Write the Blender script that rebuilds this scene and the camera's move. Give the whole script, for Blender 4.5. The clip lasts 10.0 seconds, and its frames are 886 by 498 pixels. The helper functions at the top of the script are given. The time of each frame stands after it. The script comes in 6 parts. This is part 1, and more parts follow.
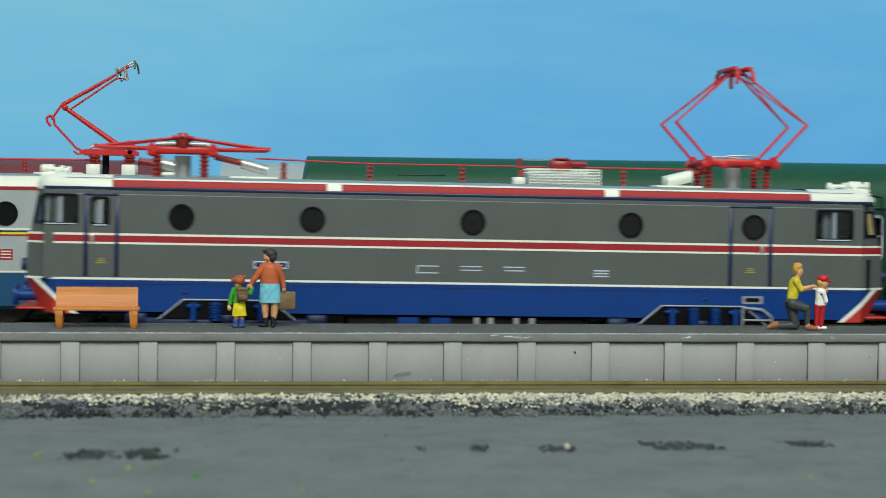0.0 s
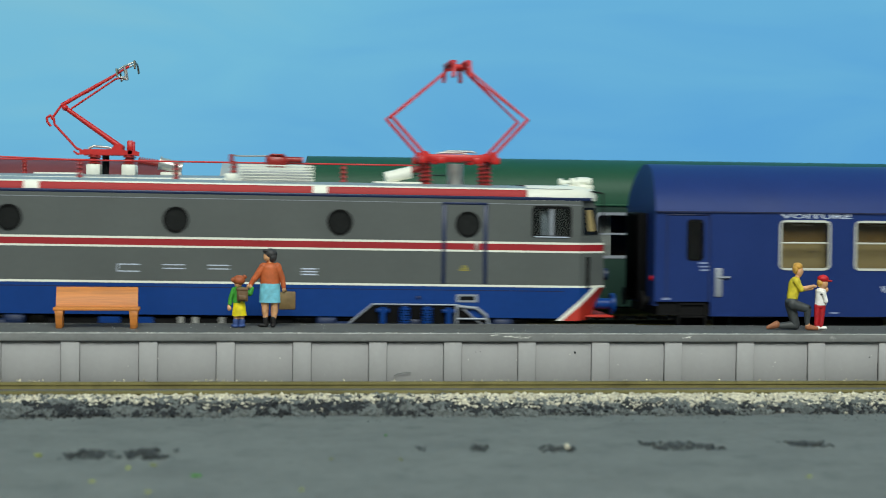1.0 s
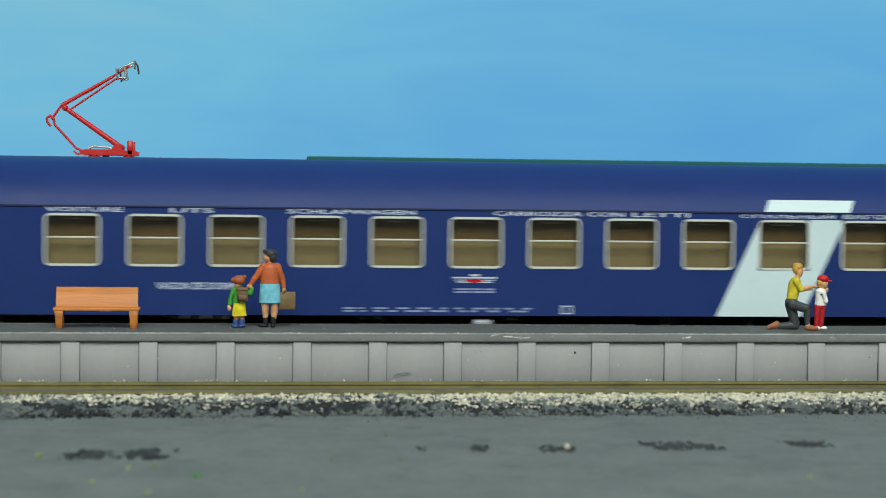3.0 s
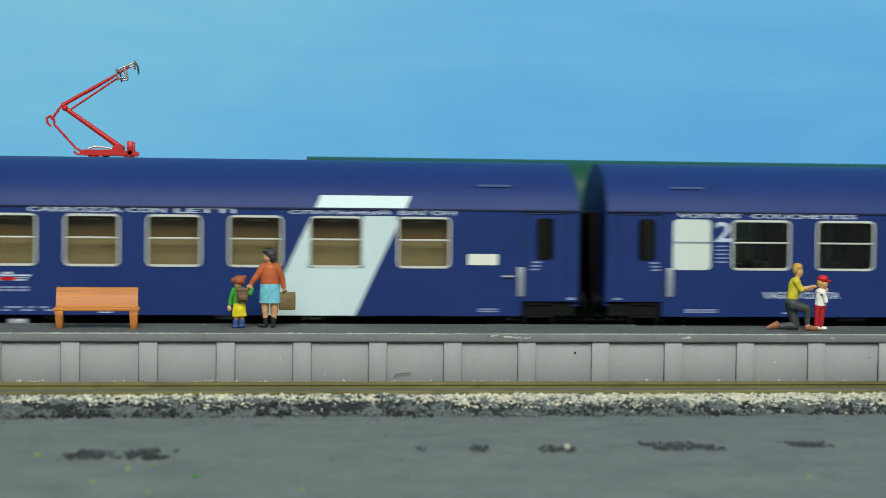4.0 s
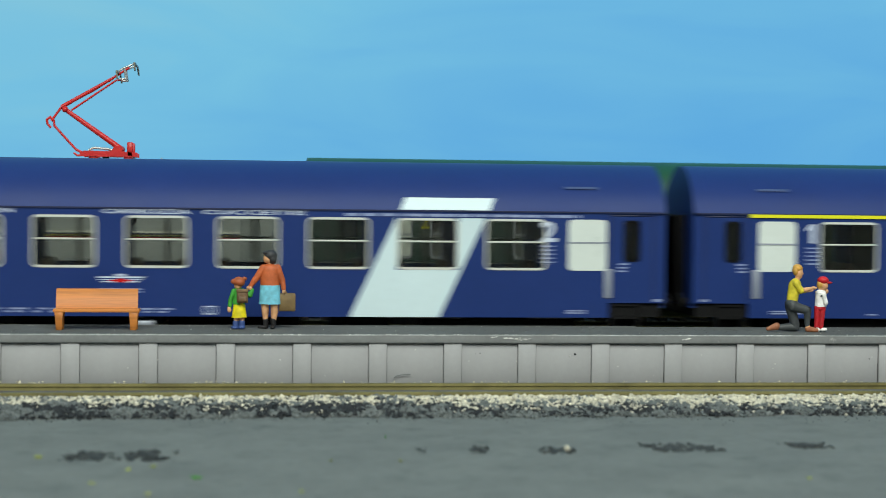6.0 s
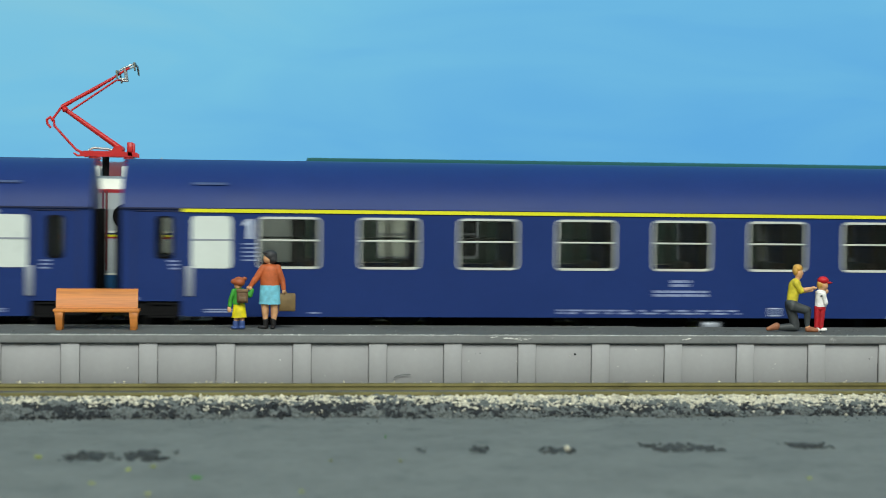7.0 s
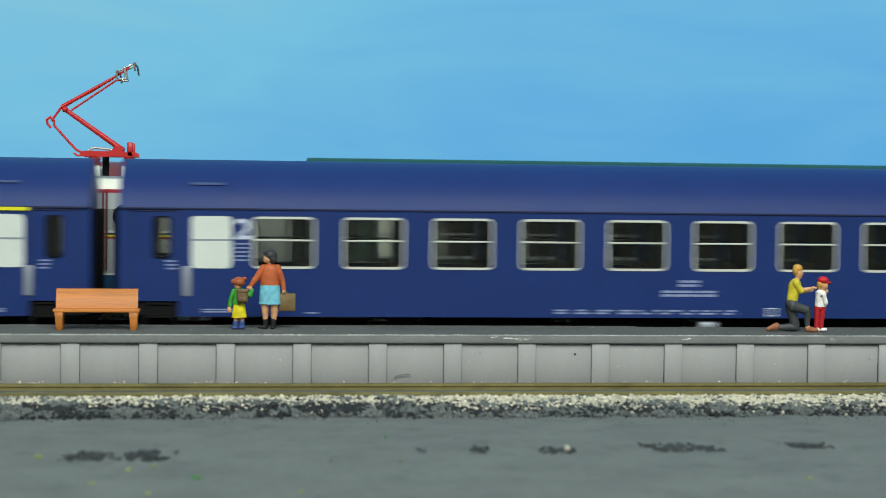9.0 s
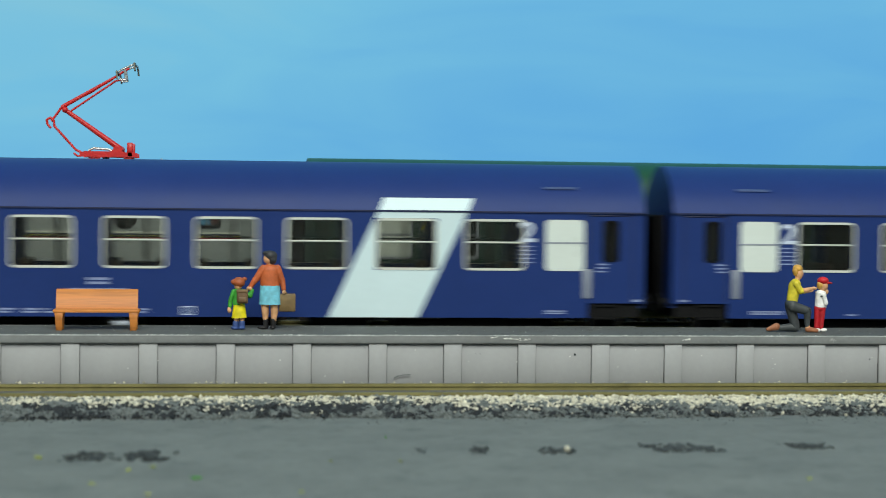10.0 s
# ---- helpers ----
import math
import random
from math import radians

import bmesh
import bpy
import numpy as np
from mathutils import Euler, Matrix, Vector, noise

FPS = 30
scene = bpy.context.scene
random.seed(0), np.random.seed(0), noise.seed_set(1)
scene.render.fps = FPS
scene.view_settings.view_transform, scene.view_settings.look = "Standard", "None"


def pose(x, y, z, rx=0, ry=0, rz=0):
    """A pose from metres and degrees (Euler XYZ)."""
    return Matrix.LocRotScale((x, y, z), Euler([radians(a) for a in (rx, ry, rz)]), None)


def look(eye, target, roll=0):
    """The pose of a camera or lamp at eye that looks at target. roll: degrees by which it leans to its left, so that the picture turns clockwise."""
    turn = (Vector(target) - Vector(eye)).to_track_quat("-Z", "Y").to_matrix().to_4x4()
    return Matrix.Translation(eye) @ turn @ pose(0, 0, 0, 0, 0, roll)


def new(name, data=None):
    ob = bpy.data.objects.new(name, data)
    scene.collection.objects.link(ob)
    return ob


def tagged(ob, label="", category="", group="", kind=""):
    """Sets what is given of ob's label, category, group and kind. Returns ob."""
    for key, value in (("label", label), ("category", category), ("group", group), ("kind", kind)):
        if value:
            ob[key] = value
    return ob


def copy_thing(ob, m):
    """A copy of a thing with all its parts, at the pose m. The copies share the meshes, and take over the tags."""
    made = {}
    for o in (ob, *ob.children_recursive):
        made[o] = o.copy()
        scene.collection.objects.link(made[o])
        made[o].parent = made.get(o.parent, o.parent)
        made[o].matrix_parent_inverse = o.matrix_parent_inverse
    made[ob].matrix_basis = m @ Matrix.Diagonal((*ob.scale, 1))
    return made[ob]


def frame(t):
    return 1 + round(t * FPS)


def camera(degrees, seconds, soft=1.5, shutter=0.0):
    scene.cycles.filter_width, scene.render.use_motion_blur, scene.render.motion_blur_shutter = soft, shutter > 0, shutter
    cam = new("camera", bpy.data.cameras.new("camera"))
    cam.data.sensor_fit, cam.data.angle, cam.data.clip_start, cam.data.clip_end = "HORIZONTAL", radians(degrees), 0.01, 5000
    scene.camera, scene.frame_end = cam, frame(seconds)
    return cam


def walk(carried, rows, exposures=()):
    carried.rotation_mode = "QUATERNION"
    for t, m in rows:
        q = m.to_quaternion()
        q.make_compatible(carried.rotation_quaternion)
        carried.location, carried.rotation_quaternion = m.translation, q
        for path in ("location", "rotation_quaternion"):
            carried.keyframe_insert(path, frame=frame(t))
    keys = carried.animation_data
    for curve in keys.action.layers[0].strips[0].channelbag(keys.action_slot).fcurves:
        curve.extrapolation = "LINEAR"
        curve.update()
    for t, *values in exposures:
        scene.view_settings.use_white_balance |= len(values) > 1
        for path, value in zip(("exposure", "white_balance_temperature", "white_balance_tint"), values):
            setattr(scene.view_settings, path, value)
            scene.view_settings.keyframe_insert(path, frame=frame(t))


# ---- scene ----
# ---------------------------------------------------------------- camera
# A model railway at 1:87. The code below counts in millimetres; MM turns them into metres.
MM = 0.001
YAW, PITCH, ROLL = 6.76, 1.712, 0.642
cam = camera(28.5, 10.0, soft=0.6, shutter=0.5)
cam.data.dof.use_dof, cam.data.dof.focus_distance, cam.data.dof.aperture_fstop = True, 0.45, 32


def aim(sink):
    """The camera on the baseboard; sink: hundredths of a degree by which its head has tipped up."""
    yaw, pitch = radians(YAW), radians(PITCH - sink * 0.01)
    eye = Vector((0, 0, 44 * MM))
    way = Vector((math.sin(yaw) * math.cos(pitch), math.cos(yaw) * math.cos(pitch), -math.sin(pitch)))
    return look(eye, eye + way, ROLL)


walk(cam, [(0, aim(0)), (0.5, aim(-1.2)), (1.0, aim(0)), (2.7, aim(0.4)), (4.0, aim(1.2)), (4.5, aim(2.6)), (5.0, aim(3.6)),
           (5.5, aim(5.4)), (7.0, aim(5.6)), (7.5, aim(7.2)), (8.0, aim(7.4)), (8.5, aim(5.6)), (9.0, aim(5.6)), (9.5, aim(7.2)), (10.0, aim(6.8))],
     exposures=[(0, 0.0), (2.5, 0.0), (4.5, 0.05), (5.5, 0.1), (7.5, 0.13), (8.0, 0.07), (8.5, 0.1), (10.0, 0.1)])

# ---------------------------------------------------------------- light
# A room with light walls; one broad area light, unseen and without fixture, is added in front of and above the layout.
world = bpy.data.worlds.new("room_air")
scene.world = world
world.use_nodes = True
world.node_tree.nodes["Background"].inputs[0].default_value = (0.85, 0.93, 1.0, 1)
world.node_tree.nodes["Background"].inputs[1].default_value = 0.22


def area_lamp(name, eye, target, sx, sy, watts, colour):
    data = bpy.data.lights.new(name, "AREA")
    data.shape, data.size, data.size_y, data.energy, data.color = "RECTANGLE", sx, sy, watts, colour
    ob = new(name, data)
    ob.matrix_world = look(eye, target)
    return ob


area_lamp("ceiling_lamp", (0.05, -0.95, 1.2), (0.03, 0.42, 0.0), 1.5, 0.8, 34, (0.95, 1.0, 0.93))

# ---------------------------------------------------------------- materials


def lin(r, g, b):
    return tuple((c / 255 / 12.92) if c / 255 <= 0.04045 else ((c / 255 + 0.055) / 1.055) ** 2.4 for c in (r, g, b)) + (1,)


def mat(name, rgb, rough=0.5, metal=0.0, var=0.10, fine=900, coarse=60, bump=0.0, dirt=None, coat=0.0, rand=0.0, spec=0.5, stretch=None):
    """A painted or moulded surface: base colour with variation at two scales, gloss variation and fine relief."""
    m = bpy.data.materials.new(name)
    m.use_nodes = True
    t = m.node_tree
    n, l = t.nodes, t.links
    b = n["Principled BSDF"]
    b.inputs["Roughness"].default_value, b.inputs["Metallic"].default_value = rough, metal
    b.inputs["Coat Weight"].default_value, b.inputs["Specular IOR Level"].default_value = coat, spec
    co = n.new("ShaderNodeTexCoord")
    where = co.outputs["Object"]
    if stretch:
        mp = n.new("ShaderNodeMapping")
        mp.inputs["Scale"].default_value = stretch
        l.new(where, mp.inputs[0])
        where = mp.outputs[0]
    nf, nc = n.new("ShaderNodeTexNoise"), n.new("ShaderNodeTexNoise")
    for node, s, d in ((nf, fine, 3), (nc, coarse, 4)):
        node.inputs["Scale"].default_value, node.inputs["Detail"].default_value = s, d
        l.new(where, node.inputs["Vector"])
    base = lin(*rgb)
    prev = None
    for node, amount in ((nf, var * 0.6), (nc, var)):
        r = n.new("ShaderNodeMapRange")
        r.inputs["From Min"].default_value, r.inputs["From Max"].default_value = 0.3, 0.7
        r.inputs["To Min"].default_value, r.inputs["To Max"].default_value = 1 - amount, 1 + amount
        l.new(node.outputs["Fac"], r.inputs["Value"])
        mul = n.new("ShaderNodeVectorMath")
        mul.operation = "SCALE"
        if prev is None:
            mul.inputs[0].default_value = base[:3]
        else:
            l.new(prev, mul.inputs[0])
        l.new(r.outputs[0], mul.inputs["Scale"])
        prev = mul.outputs[0]
    if rand:
        info = n.new("ShaderNodeObjectInfo")
        r = n.new("ShaderNodeMapRange")
        r.inputs["To Min"].default_value, r.inputs["To Max"].default_value = 1 - rand, 1 + rand
        l.new(info.outputs["Random"], r.inputs["Value"])
        mul = n.new("ShaderNodeVectorMath")
        mul.operation = "SCALE"
        l.new(prev, mul.inputs[0])
        l.new(r.outputs[0], mul.inputs["Scale"])
        prev = mul.outputs[0]
    if dirt:
        colour, scale, low, high = dirt
        nd = n.new("ShaderNodeTexNoise")
        nd.inputs["Scale"].default_value, nd.inputs["Detail"].default_value, nd.inputs["Roughness"].default_value = scale, 6, 0.65
        l.new(co.outputs["Object"], nd.inputs["Vector"])
        r = n.new("ShaderNodeMapRange")
        r.inputs["From Min"].default_value, r.inputs["From Max"].default_value = low, high
        l.new(nd.outputs["Fac"], r.inputs["Value"])
        mix = n.new("ShaderNodeMix")
        mix.data_type = "RGBA"
        l.new(r.outputs[0], mix.inputs["Factor"])
        l.new(prev, mix.inputs["A"])
        mix.inputs["B"].default_value = lin(*colour)
        prev = mix.outputs["Result"]
    l.new(prev, b.inputs["Base Color"])
    rr = n.new("ShaderNodeMapRange")
    rr.inputs["To Min"].default_value, rr.inputs["To Max"].default_value = max(rough - 0.08, 0.02), min(rough + 0.08, 1)
    l.new(nc.outputs["Fac"], rr.inputs["Value"])
    l.new(rr.outputs[0], b.inputs["Roughness"])
    if bump:
        bp = n.new("ShaderNodeBump")
        bp.inputs["Strength"].default_value, bp.inputs["Distance"].default_value = bump, 0.00006
        l.new(nf.outputs["Fac"], bp.inputs["Height"])
        l.new(bp.outputs[0], b.inputs["Normal"])
    return m


def clear_glass(name, gloss=0.08, tint=(0.9, 0.93, 0.92)):
    m = bpy.data.materials.new(name)
    m.use_nodes = True
    n, l = m.node_tree.nodes, m.node_tree.links
    n.remove(n["Principled BSDF"])
    tr, gl, mx = n.new("ShaderNodeBsdfTransparent"), n.new("ShaderNodeBsdfGlossy"), n.new("ShaderNodeMixShader")
    tr.inputs[0].default_value = (*tint, 1)
    gl.inputs["Roughness"].default_value = 0.06
    mx.inputs[0].default_value = gloss
    l.new(tr.outputs[0], mx.inputs[1])
    l.new(gl.outputs[0], mx.inputs[2])
    l.new(mx.outputs[0], n["Material Output"].inputs[0])
    return m


M = {
    "coach_blue": mat("coach_blue_lacquer", (26, 50, 109), 0.42, var=0.05, spec=0.25),
    "roof_blue": mat("roof_blue_lacquer", (25, 50, 111), 0.48, var=0.05, spec=0.22),
    "line_blue": mat("dark_seam_blue", (16, 28, 70), 0.5),
    "stripe": mat("white_stripe_paint", (206, 226, 230), 0.45, var=0.03),
    "cream": mat("cream_window_frame", (206, 208, 200), 0.4, var=0.04),
    "frosted": mat("frosted_white_glass", (214, 222, 216), 0.3, var=0.03),
    "silver": mat("grey_silver_paint", (150, 156, 166), 0.4, metal=0.2, var=0.06),
    "vent": mat("pale_blue_vent", (66, 82, 124), 0.5, var=0.06),
    "print": mat("small_print_grey_blue", (138, 150, 186), 0.5, var=0.06),
    "letter": mat("white_lettering", (196, 206, 224), 0.5, var=0.05),
    "yellow_line": mat("yellow_class_line", (226, 222, 20), 0.45, var=0.05),
    "beige": mat("beige_compartment", (160, 142, 98), 0.6, var=0.06),
    "black": mat("black_underframe", (13, 13, 14), 0.75, var=0.2, bump=0.2, spec=0.2),
    # rubber parts; also the painted shade in the locomotive's bogie openings
    "rubber": mat("black_rubber_and_shade", (11, 11, 12), 0.8, var=0.15, spec=0.15),
    "seat": mat("dark_brown_seat", (58, 44, 36), 0.7, var=0.12),
    "wheel": mat("darkened_wheel_steel", (70, 66, 62), 0.35, metal=0.8, var=0.2),
    "loco_grey": mat("loco_grey_lacquer", (86, 91, 90), 0.42, var=0.05, coat=0.05),
    "loco_blue": mat("loco_blue_lacquer", (6, 57, 128), 0.4, var=0.06, spec=0.3),
    "trim_blue": mat("trim_blue_lacquer", (21, 38, 78), 0.4, var=0.06),
    "loco_red": mat("loco_red_lacquer", (156, 32, 40), 0.42, var=0.06),
    "apron_red": mat("apron_orange_red", (192, 54, 42), 0.45, var=0.06),
    "band_red": mat("faded_red_band", (164, 44, 46), 0.6, var=0.05, spec=0.3),
    "white": mat("white_lacquer", (232, 234, 222), 0.42, var=0.04),
    "deck": mat("roof_deck_grey", (140, 152, 158), 0.55, var=0.08),
    "panto": mat("pantograph_red", (200, 36, 34), 0.42, var=0.10, bump=0.1),
    "insul": mat("insulator_brown_red", (150, 40, 36), 0.35, var=0.1),
    "alu": mat("bare_aluminium", (190, 190, 186), 0.35, metal=0.7, var=0.1),
    "glass": clear_glass("window_glass", 0.03, (0.76, 0.76, 0.73)),
    "cab_glass": clear_glass("cab_glass", 0.05, (0.8, 0.83, 0.83)),
    # dark frames and rims; also shade painted into holes and the cab
    "dark": mat("dark_rubber_and_shade", (13, 14, 15), 0.7, spec=0.15, var=0.2),
    # tint paints the shade under the compartment ceiling into the upper panes
    "upper_glass": clear_glass("shade_tint_upper_glass", 0.04, (0.55, 0.50, 0.42)),
    "grille": mat("porthole_mesh", (34, 36, 36), 0.8, spec=0.1, var=0.25, bump=0.5),
    "red_lamp": mat("red_tail_lens", (190, 20, 24), 0.2),
    "plat_wall": mat("platform_wall_grey", (159, 159, 160), 0.75, var=0.035, bump=0.25, dirt=((126, 125, 119), 120, 0.68, 0.9)),
    "plat_post": mat("platform_post_grey", (163, 163, 164), 0.75, var=0.035, bump=0.25, dirt=((122, 120, 114), 120, 0.68, 0.9), rand=0.03),
    "plat_top": mat("platform_top_grey", (90, 93, 92), 0.8, var=0.12, bump=0.5, dirt=((140, 140, 136), 300, 0.62, 0.8)),
    "plat_edge": mat("platform_edge_grey", (122, 124, 124), 0.75, var=0.12, bump=0.4, dirt=((196, 196, 190), 220, 0.66, 0.78)),
    "edge_wear": mat("worn_edge_grey", (176, 179, 177), 0.8, var=0.3, fine=700, coarse=200, bump=0.3),
    "chip": mat("white_chipped_edge", (226, 226, 220), 0.8, var=0.1),
    "tarmac": mat("painted_tarmac", (109, 113, 110), 0.85, var=0.12, fine=420, coarse=70, bump=1.0, dirt=((78, 84, 82), 130, 0.54, 0.82), spec=0.3),
    "patch": mat("dark_glue_patch", (58, 62, 63), 0.8, var=0.3, bump=0.6),
    "rail": mat("weathered_brass_rail", (128, 120, 74), 0.5, metal=0.4, var=0.16, fine=250, coarse=30, dirt=((70, 62, 36), 60, 0.5, 0.8)),
    "sleeper": mat("brown_sleeper", (60, 50, 42), 0.8, var=0.2),
    "bed": mat("ballast_bed_grey", (96, 96, 94), 0.9, var=0.25, fine=700, bump=0.8),
    "stone_light": mat("pale_ballast", (198, 192, 172), 0.85, var=0.42, fine=1600, coarse=700),
    "stone_mid": mat("grey_ballast", (100, 105, 104), 0.85, var=0.35, fine=1600, coarse=700),
    "stone_dark": mat("blackish_ballast", (36, 39, 42), 0.8, var=0.35, fine=400, coarse=250),
    "flock": mat("green_flock", (78, 138, 62), 0.9, var=0.2),
    "flock_yellow": mat("yellow_flock", (138, 146, 84), 0.9, var=0.2),
    "bench": mat("orange_wood_plastic", (194, 120, 52), 0.5, var=0.22, fine=2600, coarse=900, bump=0.5, stretch=(0.06, 1, 1)),
    "dull_yellow": mat("dull_yellow_print", (168, 156, 48), 0.6, var=0.1),
    "horn": mat("tarnished_metal", (116, 114, 100), 0.5, metal=0.3, var=0.2),
    "green": mat("dark_green_lacquer", (24, 76, 54), 0.5, var=0.06, spec=0.3),
    "green_dark": mat("bottle_green_lacquer", (22, 52, 42), 0.45, var=0.06),
    "maroon": mat("maroon_roof", (112, 52, 56), 0.55, var=0.08),
    "light_grey": mat("light_grey_lacquer", (166, 174, 176), 0.42, var=0.05),
    "petrol": mat("petrol_blue_lacquer", (18, 74, 116), 0.42, var=0.06),
    "room": mat("room_wall_paint", (205, 205, 200), 0.9, var=0.03, fine=30, coarse=3),
}

# ---------------------------------------------------------------- mesh tools (millimetres)


def box(bm, x0, x1, y0, y1, z0, z1, bevel=0.0, seg=1):
    r = bmesh.ops.create_cube(bm, size=1.0)
    for v in r["verts"]:
        v.co = Vector((x0 + (v.co.x + 0.5) * (x1 - x0), y0 + (v.co.y + 0.5) * (y1 - y0), z0 + (v.co.z + 0.5) * (z1 - z0)))
    if bevel:
        edges = list({e for v in r["verts"] for e in v.link_edges})
        bmesh.ops.bevel(bm, geom=edges, offset=bevel, segments=seg, affect="EDGES", profile=0.5)


def rod(bm, p, q, r, n=8, r2=None):
    p, q = Vector(p), Vector(q)
    d = q - p
    m = Matrix.Translation((p + q) / 2) @ d.to_track_quat("Z", "Y").to_matrix().to_4x4()
    bmesh.ops.create_cone(bm, cap_ends=True, segments=n, radius1=r, radius2=r if r2 is None else r2, depth=d.length, matrix=m)


def chain(bm, pts, r, n=8):
    for a, b in zip(pts, pts[1:]):
        rod(bm, a, b, r, n)
        bmesh.ops.create_icosphere(bm, subdivisions=1, radius=r * 1.02, matrix=Matrix.Translation(b))


def ball(bm, c, rx, ry, rz, u=12, v=8, turn=None):
    m = Matrix.Translation(c) @ (turn or Matrix.Identity(4)) @ Matrix.Diagonal((rx, ry, rz, 1))
    bmesh.ops.create_uvsphere(bm, u_segments=u, v_segments=v, radius=1.0, matrix=m)


def prism_x(bm, prof, x0, x1, taper=None):
    """A profile of (y, z) drawn along x; taper(y, z) moves the ends in."""
    cut = taper or (lambda y, z: 0.0)
    a = [bm.verts.new((x0 + cut(y, z), y, z)) for y, z in prof]
    b = [bm.verts.new((x1 - cut(y, z), y, z)) for y, z in prof]
    n = len(prof)
    for i in range(n):
        bm.faces.new((a[i], a[(i + 1) % n], b[(i + 1) % n], b[i]))
    bm.faces.new(a[::-1])
    bm.faces.new(b)


def plate(bm, pts, y0, y1):
    """An outline of (x, z) drawn along y."""
    a = [bm.verts.new((x, y0, z)) for x, z in pts]
    b = [bm.verts.new((x, y1, z)) for x, z in pts]
    n = len(pts)
    for i in range(n):
        bm.faces.new((a[i], b[i], b[(i + 1) % n], a[(i + 1) % n]))
    bm.faces.new(a)
    bm.faces.new(b[::-1])


def round_rect(x0, x1, z0, z1, r, n=4):
    pts = []
    for cx, cz, a0 in ((x1 - r, z1 - r, 0), (x0 + r, z1 - r, 90), (x0 + r, z0 + r, 180), (x1 - r, z0 + r, 270)):
        for i in range(n + 1):
            a = radians(a0 + 90 * i / n)
            pts.append((cx + r * math.cos(a), cz + r * math.sin(a)))
    return pts


def ring(bm, outer, inner, y0, y1):
    """A frame between two outlines of (x, z) with as many points, drawn along y."""
    n = len(outer)
    vo = [[bm.verts.new((x, y, z)) for x, z in outer] for y in (y0, y1)]
    vi = [[bm.verts.new((x, y, z)) for x, z in inner] for y in (y0, y1)]
    for i in range(n):
        j = (i + 1) % n
        bm.faces.new((vo[0][i], vo[0][j], vi[0][j], vi[0][i]))
        bm.faces.new((vo[1][i], vi[1][i], vi[1][j], vo[1][j]))
        bm.faces.new((vo[0][i], vo[1][i], vo[1][j], vo[0][j]))
        bm.faces.new((vi[0][i], vi[0][j], vi[1][j], vi[1][i]))


def wall_with_holes(bm, x0, x1, z0, z1, y0, y1, holes):
    """A wall from y0 to y1 with rectangular openings (x0, x1, z0, z1)."""
    cuts = sorted({x0, x1, *(h[0] for h in holes), *(h[1] for h in holes)})
    for a, b in zip(cuts, cuts[1:]):
        mid = (a + b) / 2
        spans, low = [], z0
        for h in sorted((h for h in holes if h[0] < mid < h[1]), key=lambda h: h[2]):
            if h[2] > low:
                spans.append((low, h[2]))
            low = h[3]
        if low < z1:
            spans.append((low, z1))
        for s0, s1 in spans:
            box(bm, a, b, y0, y1, s0, s1)
    bmesh.ops.remove_doubles(bm, verts=bm.verts, dist=0.001)


def part(name, bm, material, parent=None, label="", smooth=52, shift=(0, 0, 0)):
    """Links the bmesh as one mesh object, under parent where one is given."""
    bmesh.ops.recalc_face_normals(bm, faces=bm.faces)
    bm.transform(Matrix.Diagonal((MM, MM, MM, 1)))
    me = bpy.data.meshes.new(name)
    bm.to_mesh(me)
    bm.free()
    me.materials.append(M[material])
    me.polygons.foreach_set("use_smooth", [True] * len(me.polygons))
    me.set_sharp_from_angle(angle=radians(smooth))
    ob = new(name, me)
    ob.parent = parent
    ob.location = Vector(shift) * MM
    if label:
        tagged(ob, label)
    return ob


def again(ob, shift, parent=None):
    """The same part once more, on the same mesh, moved by shift."""
    o = ob.copy()
    scene.collection.objects.link(o)
    o.parent = parent or ob.parent
    o.location = Vector(shift) * MM
    return o


def lettering(name, words, x, z, y, height, material, parent, width=None, align="LEFT", label="", flip=False):
    """Raised letters on a side wall, read from the near side."""
    cu = bpy.data.curves.new(name, "FONT")
    cu.body, cu.size, cu.extrude, cu.offset, cu.align_x, cu.resolution_u = words, 1.0, 0.0, 0.018, align, 2
    tmp = bpy.data.objects.new(name, cu)
    scene.collection.objects.link(tmp)
    bpy.context.view_layer.update()
    me = bpy.data.meshes.new_from_object(tmp.evaluated_get(bpy.context.evaluated_depsgraph_get()))
    bpy.data.objects.remove(tmp)
    bpy.data.curves.remove(cu)
    w = max(v.co.x for v in me.vertices) - min(v.co.x for v in me.vertices)
    top = max(v.co.y for v in me.vertices)
    sx = (width / w if width else height / top) * MM
    sz = height / top * MM
    me.transform(Matrix(((sx, 0, 0, 0), (0, 0, -1, 0), (0, sz, 0, 0), (0, 0, 0, 1))))
    me.materials.append(M[material])
    ob = new(name, me)
    ob.parent, ob.location = parent, Vector((x, y, z)) * MM
    if label:
        tagged(ob, label)
    return ob


def thing(name, x, y, z, label, category, group=""):
    e = new(name)
    e.empty_display_size = 0.01
    e.location = Vector((x, y, z)) * MM
    return tagged(e, label, category, group)


